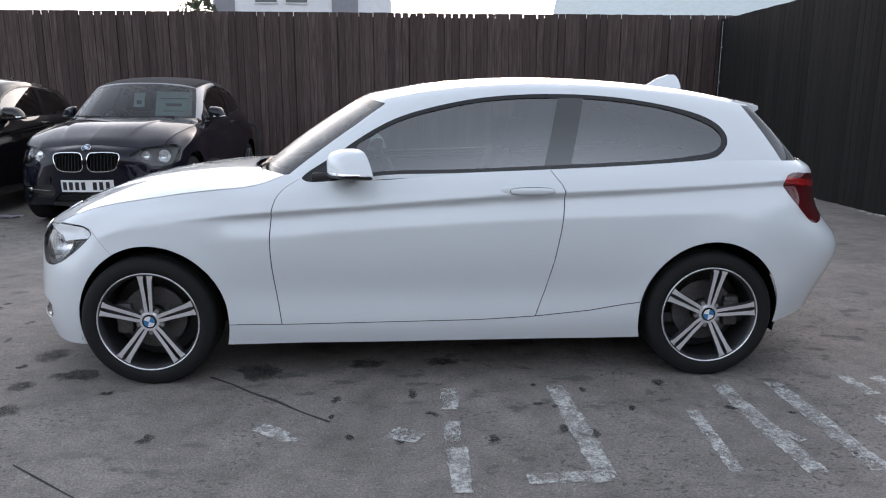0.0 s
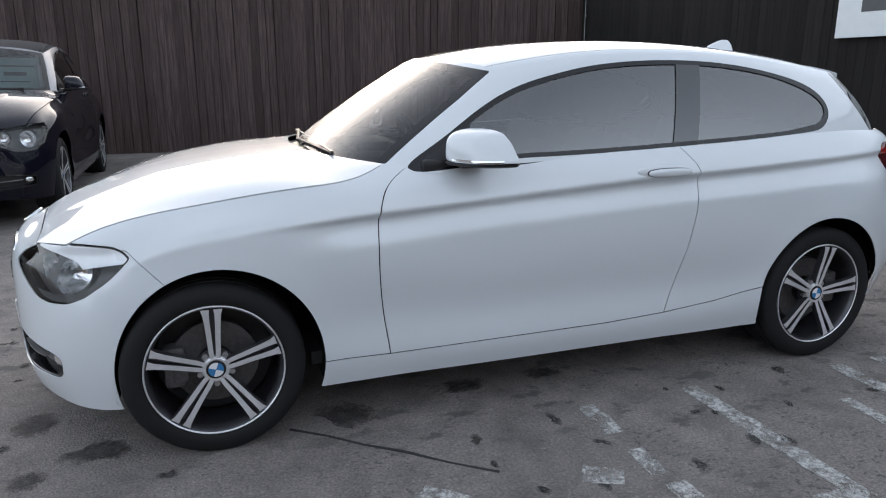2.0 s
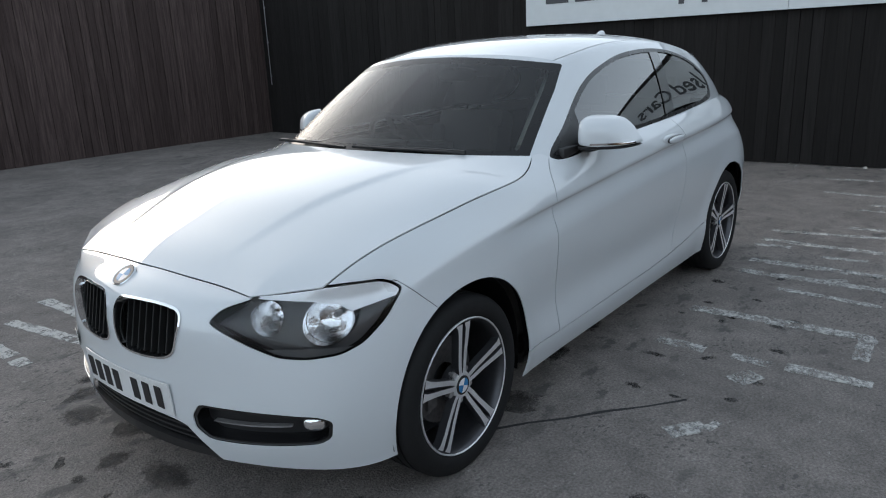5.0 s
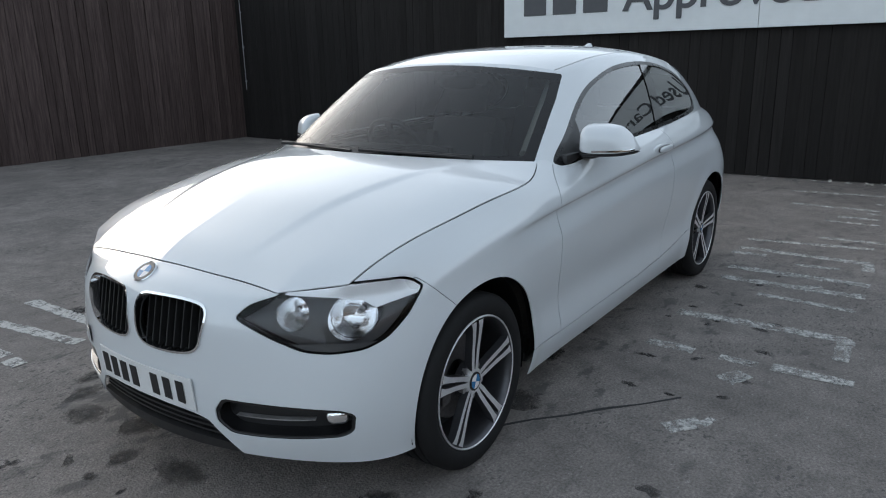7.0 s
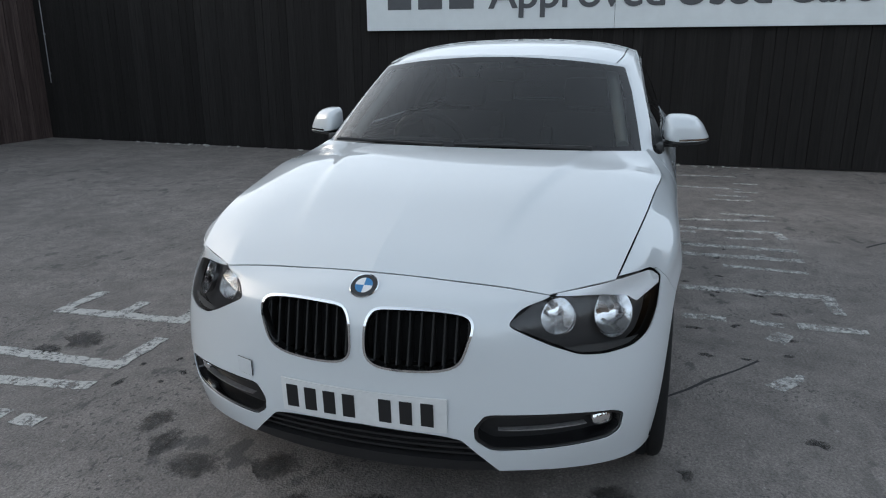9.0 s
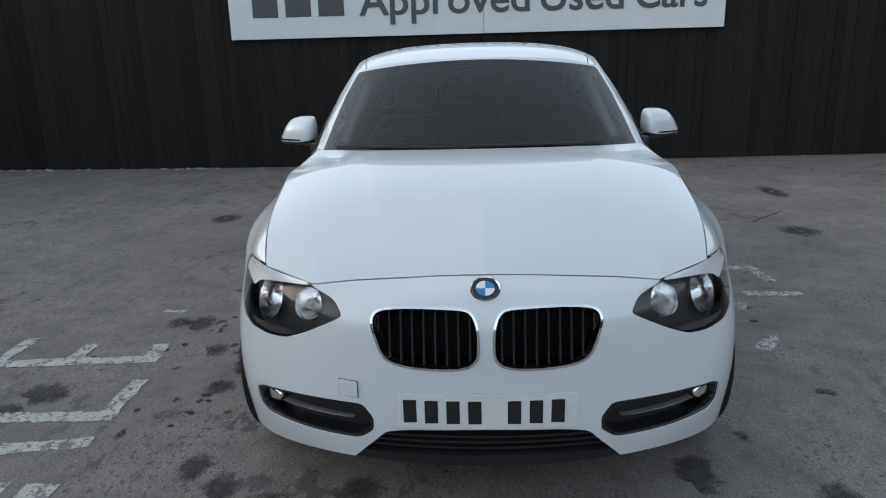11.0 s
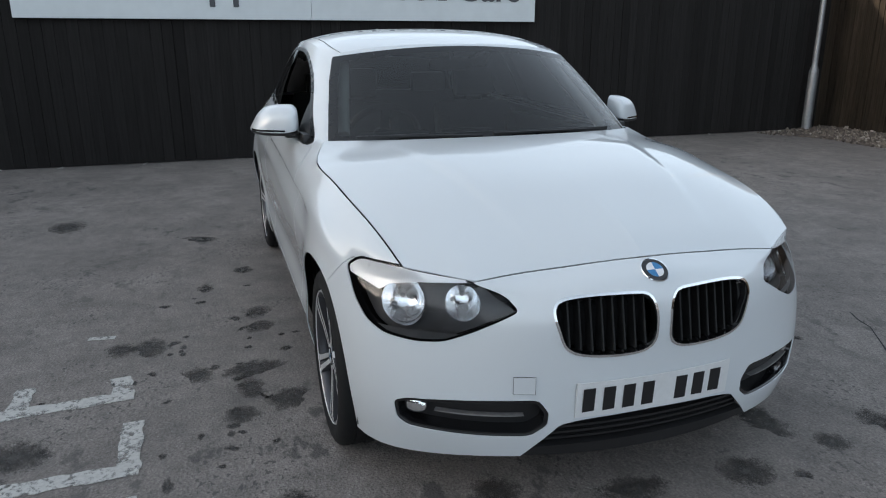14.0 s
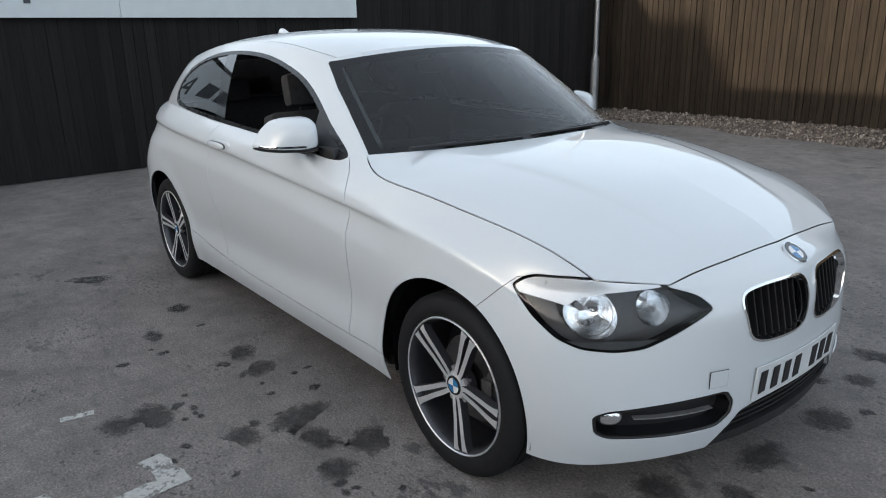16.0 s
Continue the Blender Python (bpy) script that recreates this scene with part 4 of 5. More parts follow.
                for co, no in ((at * flip - nrm * flip * .040, nrm * flip), ((0, 0, .712), (0, 0, 1))):
                    bmesh.ops.bisect_plane(bm, geom=bm.verts[:] + bm.edges[:] + bm.faces[:], plane_co=Vector(co), plane_no=Vector(no), clear_outer=True)
                o = part(nm, bm, mat, lens_ob)
                smooth(o, 40)
    # fog intakes
    fog_in, low = low.cut(ff)
    for s in (0, 1):
        mir = (lambda q: q) if not s else (lambda q: q.mirrored())
        trim = fog_in.cut(lambda V: ff(V) + .010)[1].moved(-.006)
        tr = mir(trim.edged(.05, False)).part("bumper_intake", GLOSS_BLACK, car, "black lower air intake with fog lamp")
        mir(fog_in.moved(-.055)).part("intake_back", BLACK_PLASTIC, tr)
        band = fog_in.cut(lambda V: np.abs(V[:, 2] - (.352 + .03 * (lamp_plane(V)[:, 0] + 1.0))) - .0024)[0].cut(lambda V: lamp_plane(V)[:, 0] + .90)[0]
        mir(band.moved(-.012).edged(.02, False)).part("intake_bar", STEEL, tr)
        sg = -1 if s else 1
        bm = superblob(bmesh.new(), (0, 0, 0), (.036, .016, .025), 2.5, 14, 26)
        o = part("fog_lamp", bm, REFLECTOR, tr, "small oval chrome fog lamp")
        o.matrix_basis = pose(-1.848, sg * .673, .353, 0, 0, sg * 51.6)
        smooth(o, 40)
    # lower grille and lip
    mouth, low = low.cut(mf)
    mouth, _ = mouth.cut(lambda V: V[:, 1] - .44)
    lip, deep = mouth.cut(lambda V: V[:, 2] - .243)
    both(deep.moved(-.05)).part("lower_grille", BLACK_PLASTIC, car)
    both(lip.moved(-.004).edged(.05)).part("front_lip", BLACK_PLASTIC, car, "black plastic front lip")
    for zz in (.262, .282, .302):
        band = deep.cut(lambda V: np.abs(V[:, 2] - zz) - .004)[0]
        both(band.moved(-.015).edged(.02)).part("lower_grille_bar", BLACK_PLASTIC, car)
    # tail lamps
    tail, low = low.cut(tf)
    for s in (0, 1):
        lo, hi = tail.cut(lambda V: np.abs(V[:, 2] - .957 + .15 * (V[:, 0] - 1.75)) - .015)
        rear_lamp = (hi if not s else hi.mirrored()).moved(.001).part("tail_lamp", RED_LENS, car, "dark red tail lamp with a brighter red band")
        (lo if not s else lo.mirrored()).moved(.001).part("tail_lamp_band", RED_BRIGHT, rear_lamp)
    # panels
    gap = .0022
    bl = lambda V: np.maximum((V[:, 0] + V[:, 2] + .845) * .7071, np.minimum(V[:, 2] - .750, lamp_plane(V)[:, 0] + .86))
    bumper, rest = low.cut(lambda V: bl(V) + gap * .5)
    _, rest = rest.cut(lambda V: bl(V) - gap * .5)
    both(bumper.edged(.004)).part("front_bumper", paint, car)
    sf = lambda V: V[:, 2] - sill_line(V[:, 0])
    mid = lambda V: np.maximum(np.abs(V[:, 0]) - 1.12, sf(V) + gap)
    sill, rest = rest.cut(mid)
    _, rest = rest.cut(lambda V: np.maximum(np.abs(V[:, 0]) - 1.12, sf(V) - gap))
    fe = lambda V: V[:, 0] - front_edge(V[:, 2])
    re = lambda V: V[:, 0] - rear_edge(V[:, 2])
    wing, rest = rest.cut(lambda V: fe(V) + gap)
    _, rest = rest.cut(lambda V: fe(V) - gap)
    door, rest = rest.cut(lambda V: re(V) + gap)
    _, quarter = rest.cut(lambda V: re(V) - gap)
    for s in (0, 1):
        mir = (lambda q: q) if not s else (lambda q: q.mirrored())
        mir(wing.edged(.004)).part("front_wing", paint, car)
        mir(sill.edged(.004)).part("sill", paint, car)
        d = mir(door.edged(.004)).part("door", paint, car)
        mir(quarter.edged(.004)).part("quarter_panel", paint, car)
        sg = -1 if s else 1
        hb = bmesh.new()
        superblob(hb, (.455, sg * .873, .925), (.105, .018, .018), 2.6, 12, 28)
        h = smooth(part("door_handle", hb, paint, d), 50)
        # slightly larger grey blob draws the shaded outline round the handle
        gb = bmesh.new()
        superblob(gb, (.455, sg * .8715, .925), (.1062, .0166, .0189), 2.6, 12, 28)
        smooth(part("handle_gap", gb, LAMP_GREY, h), 50)
        rb = bmesh.new()
        superblob(rb, (.430, sg * .858, .925), (.125, .012, .028), 2.5, 12, 28)
        smooth(part("handle_recess", rb, paint, d), 50)
        door_mirror(car, sg, paint)
    # bonnet
    hood = Shell.grid(HOOD, False)
    if hood.N[:, 2].mean() < 0:
        hood = Shell.grid(HOOD, True)
    both(hood.edged(.005)).part("bonnet", paint, car, "white bonnet with two raised ridges")
    both(hood.moved(-.035)).part("bonnet_liner", BLACK_PLASTIC, car)
    cb = bmesh.new()
    n = 24
    for k in range(-n, n):
        a, b = k / n, (k + 1) / n
        pts = []
        for q in (a, b):
            x = -.95 + .255 * abs(q) ** 2.2
            y = .715 * q
            pts.append(((x - .03, y, .975 - .02 * q * q), (x + .10, y, 1.0 - .02 * q * q)))
        cb.faces.new([cb.verts.new(p) for p in (pts[0][0], pts[0][1], pts[1][1], pts[1][0])])
    part("scuttle_panel", cb, BLACK_PLASTIC, car)
    # roof and cabin
    roof = Shell.grid(ROOF, False)
    if roof.N[:, 2].mean() < 0:
        roof = Shell.grid(ROOF, True)
    up = Shell.grid(UPPER, True)
    edge = ROOF[-1]
    seam = edge[::2]

    def near(V):
        return np.min(np.linalg.norm(V[:, None] - seam[None], axis=2), axis=1)
    for sh in (roof, up):
        w = (1 - smoothstep(near(sh.V) / .07))[:, None]
        soft = np.array([0, .62, .78]) + np.stack([sh.N[:, 0], 0 * w[:, 0], 0 * w[:, 0]], axis=1)
        sh.N = sh.N * (1 - w) + soft * w
        sh.N /= np.linalg.norm(sh.N, axis=1, keepdims=True)
    roof_y = lambda x: np.interp(x, ROOF[-1][:, 0], ROOF[-1][:, 1])
    rail = lambda V: V[:, 1] - roof_y(V[:, 0]) * .925
    skin, side_rail = roof.cut(lambda V: rail(V) + .0025)
    _, side_rail = side_rail.cut(lambda V: rail(V) - .0025)
    both(skin.edged(.004)).part("roof", roof_mat, car)
    for s in (0, 1):
        (side_rail.mirrored() if s else side_rail).edged(.004).part("roof_rail", roof_mat, car)
    both(roof.moved(-.03)).part("headlining", HEADLINER, car)
    dlo = distance(rounded(DLO_OUT, 6))
    df = lambda V: np.where(V[:, 0] > -.64, dlo(V[:, [0, 2]]), 1)
    ws_edge = lambda V: np.maximum(V[:, 1] - np.interp(V[:, 2], [.95, .985, 1.10, 1.22, 1.325], [.722, .712, .680, .643, .598]), V[:, 0] - .2)
    scr, rest = up.cut(lambda V: np.maximum(ws_edge(V), V[:, 2] - (1.371 - .135 * np.abs(V[:, 1]) ** 2)))
    band, clear = scr.cut(lambda V: -np.maximum.reduce([ws_edge(V) + .035, V[:, 2] - (1.371 - .135 * V[:, 1] ** 2) + .025, 1.022 - V[:, 2] - .03 * V[:, 1] ** 2]))
    ws = both(clear).part("windscreen", CABIN_GLASS, car, "laminated windscreen with dark border")
    ws.visible_shadow = False
    both(band).part("screen_border", BLACK_TRIM, ws)
    side_in, rest = rest.cut(df)
    # one even curvature over the side glass
    fx, fz = side_in.V[:, 0], side_in.V[:, 2] - 1.2
    basis = np.stack([np.ones_like(fx), fx, fz, fx * fx, fx * fz], axis=1)
    side_in.N = basis @ np.linalg.lstsq(basis, side_in.N, rcond=None)[0] + np.array([0, 0, .07])
    side_in.N[:, 0] *= .55
    side_in.N /= np.linalg.norm(side_in.N, axis=1, keepdims=True)
    pane, ring = side_in.cut(lambda V: df(V) + .018 + .010 * smoothstep((V[:, 0] - 1.1) / .25))
    pillar = lambda V: np.abs(V[:, 0] - (.560 + .09 * (V[:, 2] - 1.02) / .35 + .022)) - .062
    post, panes = pane.cut(pillar)
    sail, panes = panes.cut(lambda V: V[:, 0] + .405 - .35 * (V[:, 2] - 1.0))
    for s in (0, 1):
        mir = (lambda q: q) if not s else (lambda q: q.mirrored())
        r = mir(ring.edged(.015, False)).part("window_surround", BLACK_TRIM, car)
        mir(post).part("pillar_cover", PILLAR_GLOSS, r)
        mir(sail).part("mirror_sail", BLACK_PLASTIC, r)
        a, b = panes.cut(lambda V: V[:, 0] - .6)
        for nm, g in (("door_window", a), ("quarter_window", b)):
            if lowered_window and not s and nm == "door_window":
                continue
            o = mir(g.moved(-.004)).part(nm, SIDE_GLASS, r, "tinted side window")
            o.visible_shadow = False
    tail_line = lambda V: V[:, 0] - (1.562 + (1.31 - V[:, 2]) * .63)
    pill, tailgate = rest.cut(tail_line)
    front_p, rear_p = pill.cut(lambda V: V[:, 0] - .45)
    for s in (0, 1):
        mir = (lambda q: q) if not s else (lambda q: q.mirrored())
        mir(front_p.edged(.01)).part("front_pillar", SCREEN_FRAME if soft_top else paint, car)
        mir(rear_p.edged(.01)).part("rear_pillar", roof_mat, car)
    both(tailgate).part("tailgate_window", GLOSS_BLACK, car)
    # spoiler, fin, badge, plate
    sp = bmesh.new()
    m = 22
    for k in range(-m, m):
        ring = []
        for q in (k / m, (k + 1) / m):
            x = 1.672 + .035 * (1 - abs(q) ** 3)
            z = 1.350 - .030 * abs(q) ** 2.2
            y = .495 * q
            ring.append([(x - .14, y, z + .020), (x - .05, y, z + .006), (x, y, z - .006), (x + .004, y, z - .024), (x - .03, y, z - .046), (x - .12, y, z - .050)])
        vs = [[sp.verts.new(p) for p in r] for r in ring]
        for i in range(6):
            sp.faces.new((vs[0][i], vs[0][(i + 1) % 6], vs[1][(i + 1) % 6], vs[1][i]))
        if abs(k + .5) > m - 1:
            sp.faces.new(vs[0] if k < 0 else vs[1])
    bmesh.ops.remove_doubles(sp, verts=sp.verts, dist=1e-4)
    bmesh.ops.recalc_face_normals(sp, faces=sp.faces)
    smooth(part("roof_spoiler", sp, paint, car), 40)
    fn = bmesh.new()
    rings = []
    for z, x0, x1, half in ((1.395, 1.20, 1.455, .036), (1.430, 1.250, 1.450, .025), (1.458, 1.295, 1.438, .014), (1.479, 1.345, 1.420, .008), (1.486, 1.37, 1.408, .004)):
        rings.append([fn.verts.new(((x0 + x1) / 2 + (x1 - x0) / 2 * math.copysign(abs(math.cos(a)) ** .6, math.cos(a)), half * math.copysign(abs(math.sin(a)) ** .8, math.sin(a)), z)) for a in [2 * math.pi * j / 20 for j in range(20)]])
    for p, q in zip(rings, rings[1:]):
        for j in range(20):
            fn.faces.new((p[j], p[(j + 1) % 20], q[(j + 1) % 20], q[j]))
    fn.faces.new(rings[-1])
    smooth(part("roof_fin", fn, paint, car), 60)
    bd = pose(-2.012, 0, .748, 0, -35, 0)
    ring = lathe([(.0, -.01), (.041, -.006), (.041, .002), (.037, .005), (.026, .005), (.026, .003)], 40)
    bmesh.ops.rotate(ring, verts=ring.verts, matrix=Matrix.Rotation(radians(90), 3, "X"))
    badge = part("bonnet_badge", ring, GLOSS_BLACK, car, "round badge, dark ring with blue and white quarters")
    badge.matrix_basis = bd
    for k in range(4):
        q = bmesh.new()
        c = q.verts.new((0, 0, .006))
        arc = [q.verts.new((.0265 * math.cos(a), .0265 * math.sin(a), .0055)) for a in [radians(90 * k + 90 * j / 8) for j in range(9)]]
        for a, b in zip(arc, arc[1:]):
            q.faces.new((c, a, b))
        part("badge_quarter", q, BLUE_ENAMEL if k % 2 else WHITE_ENAMEL, badge)
    rim = lathe([(.041, -.004), (.043, .003), (.041, .0055), (.0395, .004)], 40)
    bmesh.ops.rotate(rim, verts=rim.verts, matrix=Matrix.Rotation(radians(90), 3, "X"))
    part("badge_rim", rim, CHROME, badge)
    pb = bmesh.new()
    bow = lambda y: .25 * y * y
    edges = [[pb.verts.new((bow(y) + dx, y, dz)) for dx, dz in ((-.002, -.0555), (-.002, .0555), (.002, .0555), (.002, -.0555))] for y in [-.26 + .0325 * k for k in range(17)]]
    for p, q in zip(edges, edges[1:]):
        for i in range(4):
            pb.faces.new((p[i], p[(i + 1) % 4], q[(i + 1) % 4], q[i]))
    pb.faces.new(edges[0])
    pb.faces.new(edges[-1][::-1])
    bmesh.ops.recalc_face_normals(pb, faces=pb.faces)
    plate = part("number_plate", pb, PLATE_WHITE, car, "white front number plate with dark bars")
    plate.matrix_basis = pose(-2.0765, 0, .398, 0, -4, 0)
    for k, w in enumerate((.038, .038, .038, .038, 0, .038, .038, .038)):
        if w:
            b2 = bmesh.new()
            y = .222 - .0625 * k + (.012 if k > 4 else 0)
            box(b2, (0, y, 0), (.002, w, .074), Matrix.Translation((bow(y) - .003, 0, 0)))
            part("plate_bar", b2, INK, plate)
    eye = bmesh.new()
    box(eye, (0, 0, 0), (.002, .062, .052), None, .0009)
    o = part("tow_eye_cover", eye, paint, car)
    o.matrix_basis = pose(-2.0255, .406, .453, 0, -2, -20)
    eye = bmesh.new()
    box(eye, (.0008, 0, 0), (.002, .0634, .0534))
    part("cover_gap", eye, GRILLE_BLACK, o)
    # inside
    for y in (-.36, .36):
        seat(car, .02, y, CLOTH)
    rb = bmesh.new()
    box(rb, (.98, 0, .50), (.5, 1.2, .16), None, .05)
    box(rb, (1.30, 0, .80), (.14, 1.2, .58), Matrix.Translation((1.3, 0, .5)) @ pose(0, 0, 0, 0, 20, 0) @ Matrix.Translation((-1.3, 0, -.5)), .05)
    for y in (-.38, .38):
        box(rb, (1.42, y, 1.12), (.08, .26, .14), None, .03)
    smooth(part("rear_bench", rb, CLOTH, car), 50)
    db = bmesh.new()
    box(db, (-.60, 0, .84), (.36, 1.36, .20), None, .05)
    box(db, (-.50, .36, .95), (.22, .36, .07), None, .03)
    box(db, (-.44, 0, .93), (.05, .26, .12), None, .015)
    smooth(part("dashboard", db, CABIN_DARK, car), 50)
    fl = bmesh.new()
    box(fl, (.3, 0, .27), (2.6, 1.5, .05))
    for y in (-.77, .77):
        box(fl, (.25, y, .62), (1.7, .03, .66), None, .01)
    part("cabin_floor", fl, CABIN_DARK, car)
    for sg in (-1, 1):
        tb = bmesh.new()
        tube(tb, (-.62, sg * .630, 1.0), (-.17, sg * .535, 1.315), .026, .028, 10)
        smooth(part("pillar_trim", tb, HEADLINER, car), 50)
    steering_wheel(car, (-.24, .37, .93), CABIN_DARK)
    mb = bmesh.new()
    superblob(mb, (-.20, 0, 1.285), (.018, .115, .034), 3)
    tube(mb, (-.20, 0, 1.30), (-.23, 0, 1.36), .012)
    smooth(part("inside_mirror", mb, BLACK_PLASTIC, car), 50)
    # wheels, arches, underside
    wy = .816
    for x, y, spin, turn in ((-1.345, -wy, 0, 0), (1.345, -wy, -10, 180), (-1.345, wy, -24, 180), (1.345, wy, 12, 0)):
        make_wheel(car, x, y, spin, turn)
    for cx in (-1.32, 1.335):
        for s in (-1, 1):
            ab = bmesh.new()
            k = 30
            rows = []
            for i in range(k + 1):
                a = math.pi * (-.08 + 1.16 * i / k)
                px, pz = cx + .362 * math.cos(a), .31 + .382 * math.sin(a)
                rows.append([ab.verts.new((px, s * .818, pz)), ab.verts.new((px, s * .50, pz))])
            for p, q in zip(rows, rows[1:]):
                ab.faces.new((p[0], p[1], q[1], q[0]))
            ab.faces.new([r[1] for r in rows])
            part("arch_liner", ab, GRILLE_BLACK, car)
    ub = bmesh.new()
    box(ub, (0, 0, .23), (3.6, 1.0, .06), None, .02)
    box(ub, (0, 0, .235), (1.85, 1.62, .05), None, .02)
    part("underbody", ub, BLACK_PLASTIC, car)
    # wipers
    for y0, y1 in ((-.52, .05), (.10, .62)):
        wb = bmesh.new()
        xa, xb = -.90 + .2 * abs(y0) ** 2, -.90 + .2 * abs(y1) ** 2
        tube(wb, (xa - .005, y0, 1.012), (xb - .005, y1, 1.018), .007, seg=6)
        box(wb, ((xa + xb) / 2 + .02, (y0 + y1) / 2, 1.016), (.012, abs(y1 - y0), .012))
        part("wiper", wb, BLACK_PLASTIC, car)
    return car


REFLECTOR = plain("lamp_reflector", (0.95, 0.96, 0.97), 0.09, 1.0, 0.03, 34, bumped=1.0)
RADIATOR = plain("radiator_grey", (0.09, 0.09, 0.092), 0.5, 0.3, 0.1, 60)
BROW_AT = (-1.1, -.995, -.95, -.90, -.815, -.73, -.70, -.66, -.518, -.4)
BROW_Z = (.760, .738, .731, .728, .722, .708, .686, .694, .715, .72)
BOWLS = ((-1.703, .667, .658, .067), (-1.775, .504, .662, .050))
SCREEN_FRAME = plain("satin_silver_frame", (0.33, 0.33, 0.34), 0.35, 0.6, 0.05, 40)
PILLAR_GLOSS = plain("gloss_pillar_black", (0.010, 0.011, 0.011), 0.03, 0, 0.05, 40)
PILLAR_GLOSS.node_tree.nodes["Principled BSDF"].inputs["IOR"].default_value = 1.9
BLACK_TRIM = plain("black_trim", (0.006, 0.006, 0.0065), 0.28, 0, 0.08, 60)
LAMP_BRIGHT = plain("lamp_trim_silver", (0.94, 0.95, 0.96), 0.3, 0.15, 0.03, 40)
hatchback = build_car("hatchback_car", "white three-door hatchback car with its driver's window lowered", WHITE, lowered_window=True)
# ---------------------------------------------------------------- the yard
RISE = .012
gb = bmesh.new()
rows = [[gb.verts.new((x, y, RISE * min(max(y - 2.5, 0), 6.5))) for x in (-400, -14, 8, 400)] for y in (-400, -12, 2.5, 9.0, 400)]
for lo, hi in zip(rows, rows[1:]):
    for i in range(3):
        gb.faces.new((lo[i], lo[i + 1], hi[i + 1], hi[i]))
ground = tagged(part("ground", gb, ASPHALT), "grey worn asphalt yard with oil stains and cracks", "ground", kind="structure")

FENCE_Y, WALL_A, WALL_B = 8.75, Vector((5.50, 8.75, 0)), Vector((5.76, -8.52, 0))


def board_mesh(name, w, h, d, mat):
    bm = bmesh.new()
    box(bm, (0, 0, h / 2), (w, d, h))
    bmesh.ops.bevel(bm, geom=[e for e in bm.edges if abs(e.verts[0].co.z - e.verts[1].co.z) > .1], offset=.004, segments=1, affect="EDGES")
    me = bpy.data.meshes.new(name)
    bm.to_mesh(me)
    bm.free()
    me.materials.append(mat)
    return me


def board_fence(name, label, a, b, h, mat, pitch, w, seed, loose=1.0):
    """Upright boards on rails with posts, from a to b."""
    rng = random.Random(seed)
    d = (b - a)
    n = d.length
    ang = math.degrees(math.atan2(d.y, d.x))
    fence = new(name)
    tagged(fence, label, "fence", kind="structure")
    fence.matrix_basis = pose(a.x, a.y, 0, 0, 0, ang)
    bm = bmesh.new()
    for z in (.35, h * .5, h - .3):
        box(bm, (n / 2, -.035, z), (n, .05, .09))
    part("rails", bm, mat, fence)
    bk = bmesh.new()
    box(bk, (n / 2, -.07, h / 2 - .02), (n, .012, h - .06))
    part("backing", bk, mat, fence)
    meshes = [board_mesh("board", w * f, h + e, .022, mat) for f, e in ((1, 0), (.98, -.003), (1.02, .003), (.96, .001))]
    for k in range(int(n / pitch)):
        o = new("board", meshes[rng.randrange(4)])
        o.parent = fence
        o.matrix_basis = pose((k + .5) * pitch, rng.uniform(-.004, .004) * loose + .014, .01, 0, rng.uniform(-.15, .15) * loose, rng.uniform(-1.2, 1.2) * loose)
    return fence


far_fence = board_fence("fence_far", "tall dark brown stained upright board fence", Vector((5.80, FENCE_Y, 0)), Vector((-13.0, FENCE_Y, 0)), 2.85, DARK_BOARD, .125, .1215, 3)
sign_wall = board_fence("fence_sign", "tall black stained upright board fence", WALL_B, WALL_A, 2.78, BLACK_BOARD, .125, .1246, 5, .2)
brown_fence = board_fence("fence_brown", "brown upright board fence in low sun", Vector((-14.0, -8.62, 0)), Vector((6.2, -8.62, 0)), 2.5, BROWN_BOARD, .105, .099, 7)

# unseen wall, added to cut the sky light on the car's south flank
bm = bmesh.new()
box(bm, (-4, -13.2, 2.4), (40, .3, 4.8))
tagged(part("wall_south", bm, BLOCKER_DARK), "plain dark wall added out of view to block the southern sky", "wall", kind="structure")

# sign on the black fence
wall_dir = (WALL_A - WALL_B).normalized()
wall_yaw = math.degrees(math.atan2(wall_dir.y, wall_dir.x))
sign = new("sign_board")
tagged(sign, "long white sign board with grey lettering on the black fence", "sign")
mid_t = (-.05 - WALL_B.y) / (WALL_A.y - WALL_B.y)
sc = WALL_B + (WALL_A - WALL_B) * mid_t
sign.matrix_basis = pose(sc.x - .075, sc.y, 1.68, 0, 0, wall_yaw + 180)
for lo, hi in ((-3.16, .104), (.108, 3.16)):
    bm = bmesh.new()
    box(bm, ((lo + hi) / 2, 0, .50), (hi - lo, .03, 1.0), None, .004)
    part("sign_panel", bm, SIGN_WHITE, sign)


def lettering(words, size, at, mat, parent, width=None):
    cu = bpy.data.curves.new("words", "FONT")
    cu.body, cu.size, cu.extrude, cu.align_x, cu.offset = words, size, .004, "LEFT", .007
    tmp = new("words", cu)
    bpy.context.view_layer.update()
    me = bpy.data.meshes.new_from_object(tmp.evaluated_get(bpy.context.evaluated_depsgraph_get()))
    bpy.data.objects.remove(tmp)
    xs = [v.co.x for v in me.vertices]
    if width:
        me.transform(Matrix.Translation((-min(xs), 0, 0)))
        me.transform(Matrix.Diagonal((width / (max(xs) - min(xs)), 1, 1, 1)))
    me.materials.clear()
    me.materials.append(mat)
    ob = new("lettering", me)
    ob.parent = parent
    ob.matrix_basis = at
    return ob


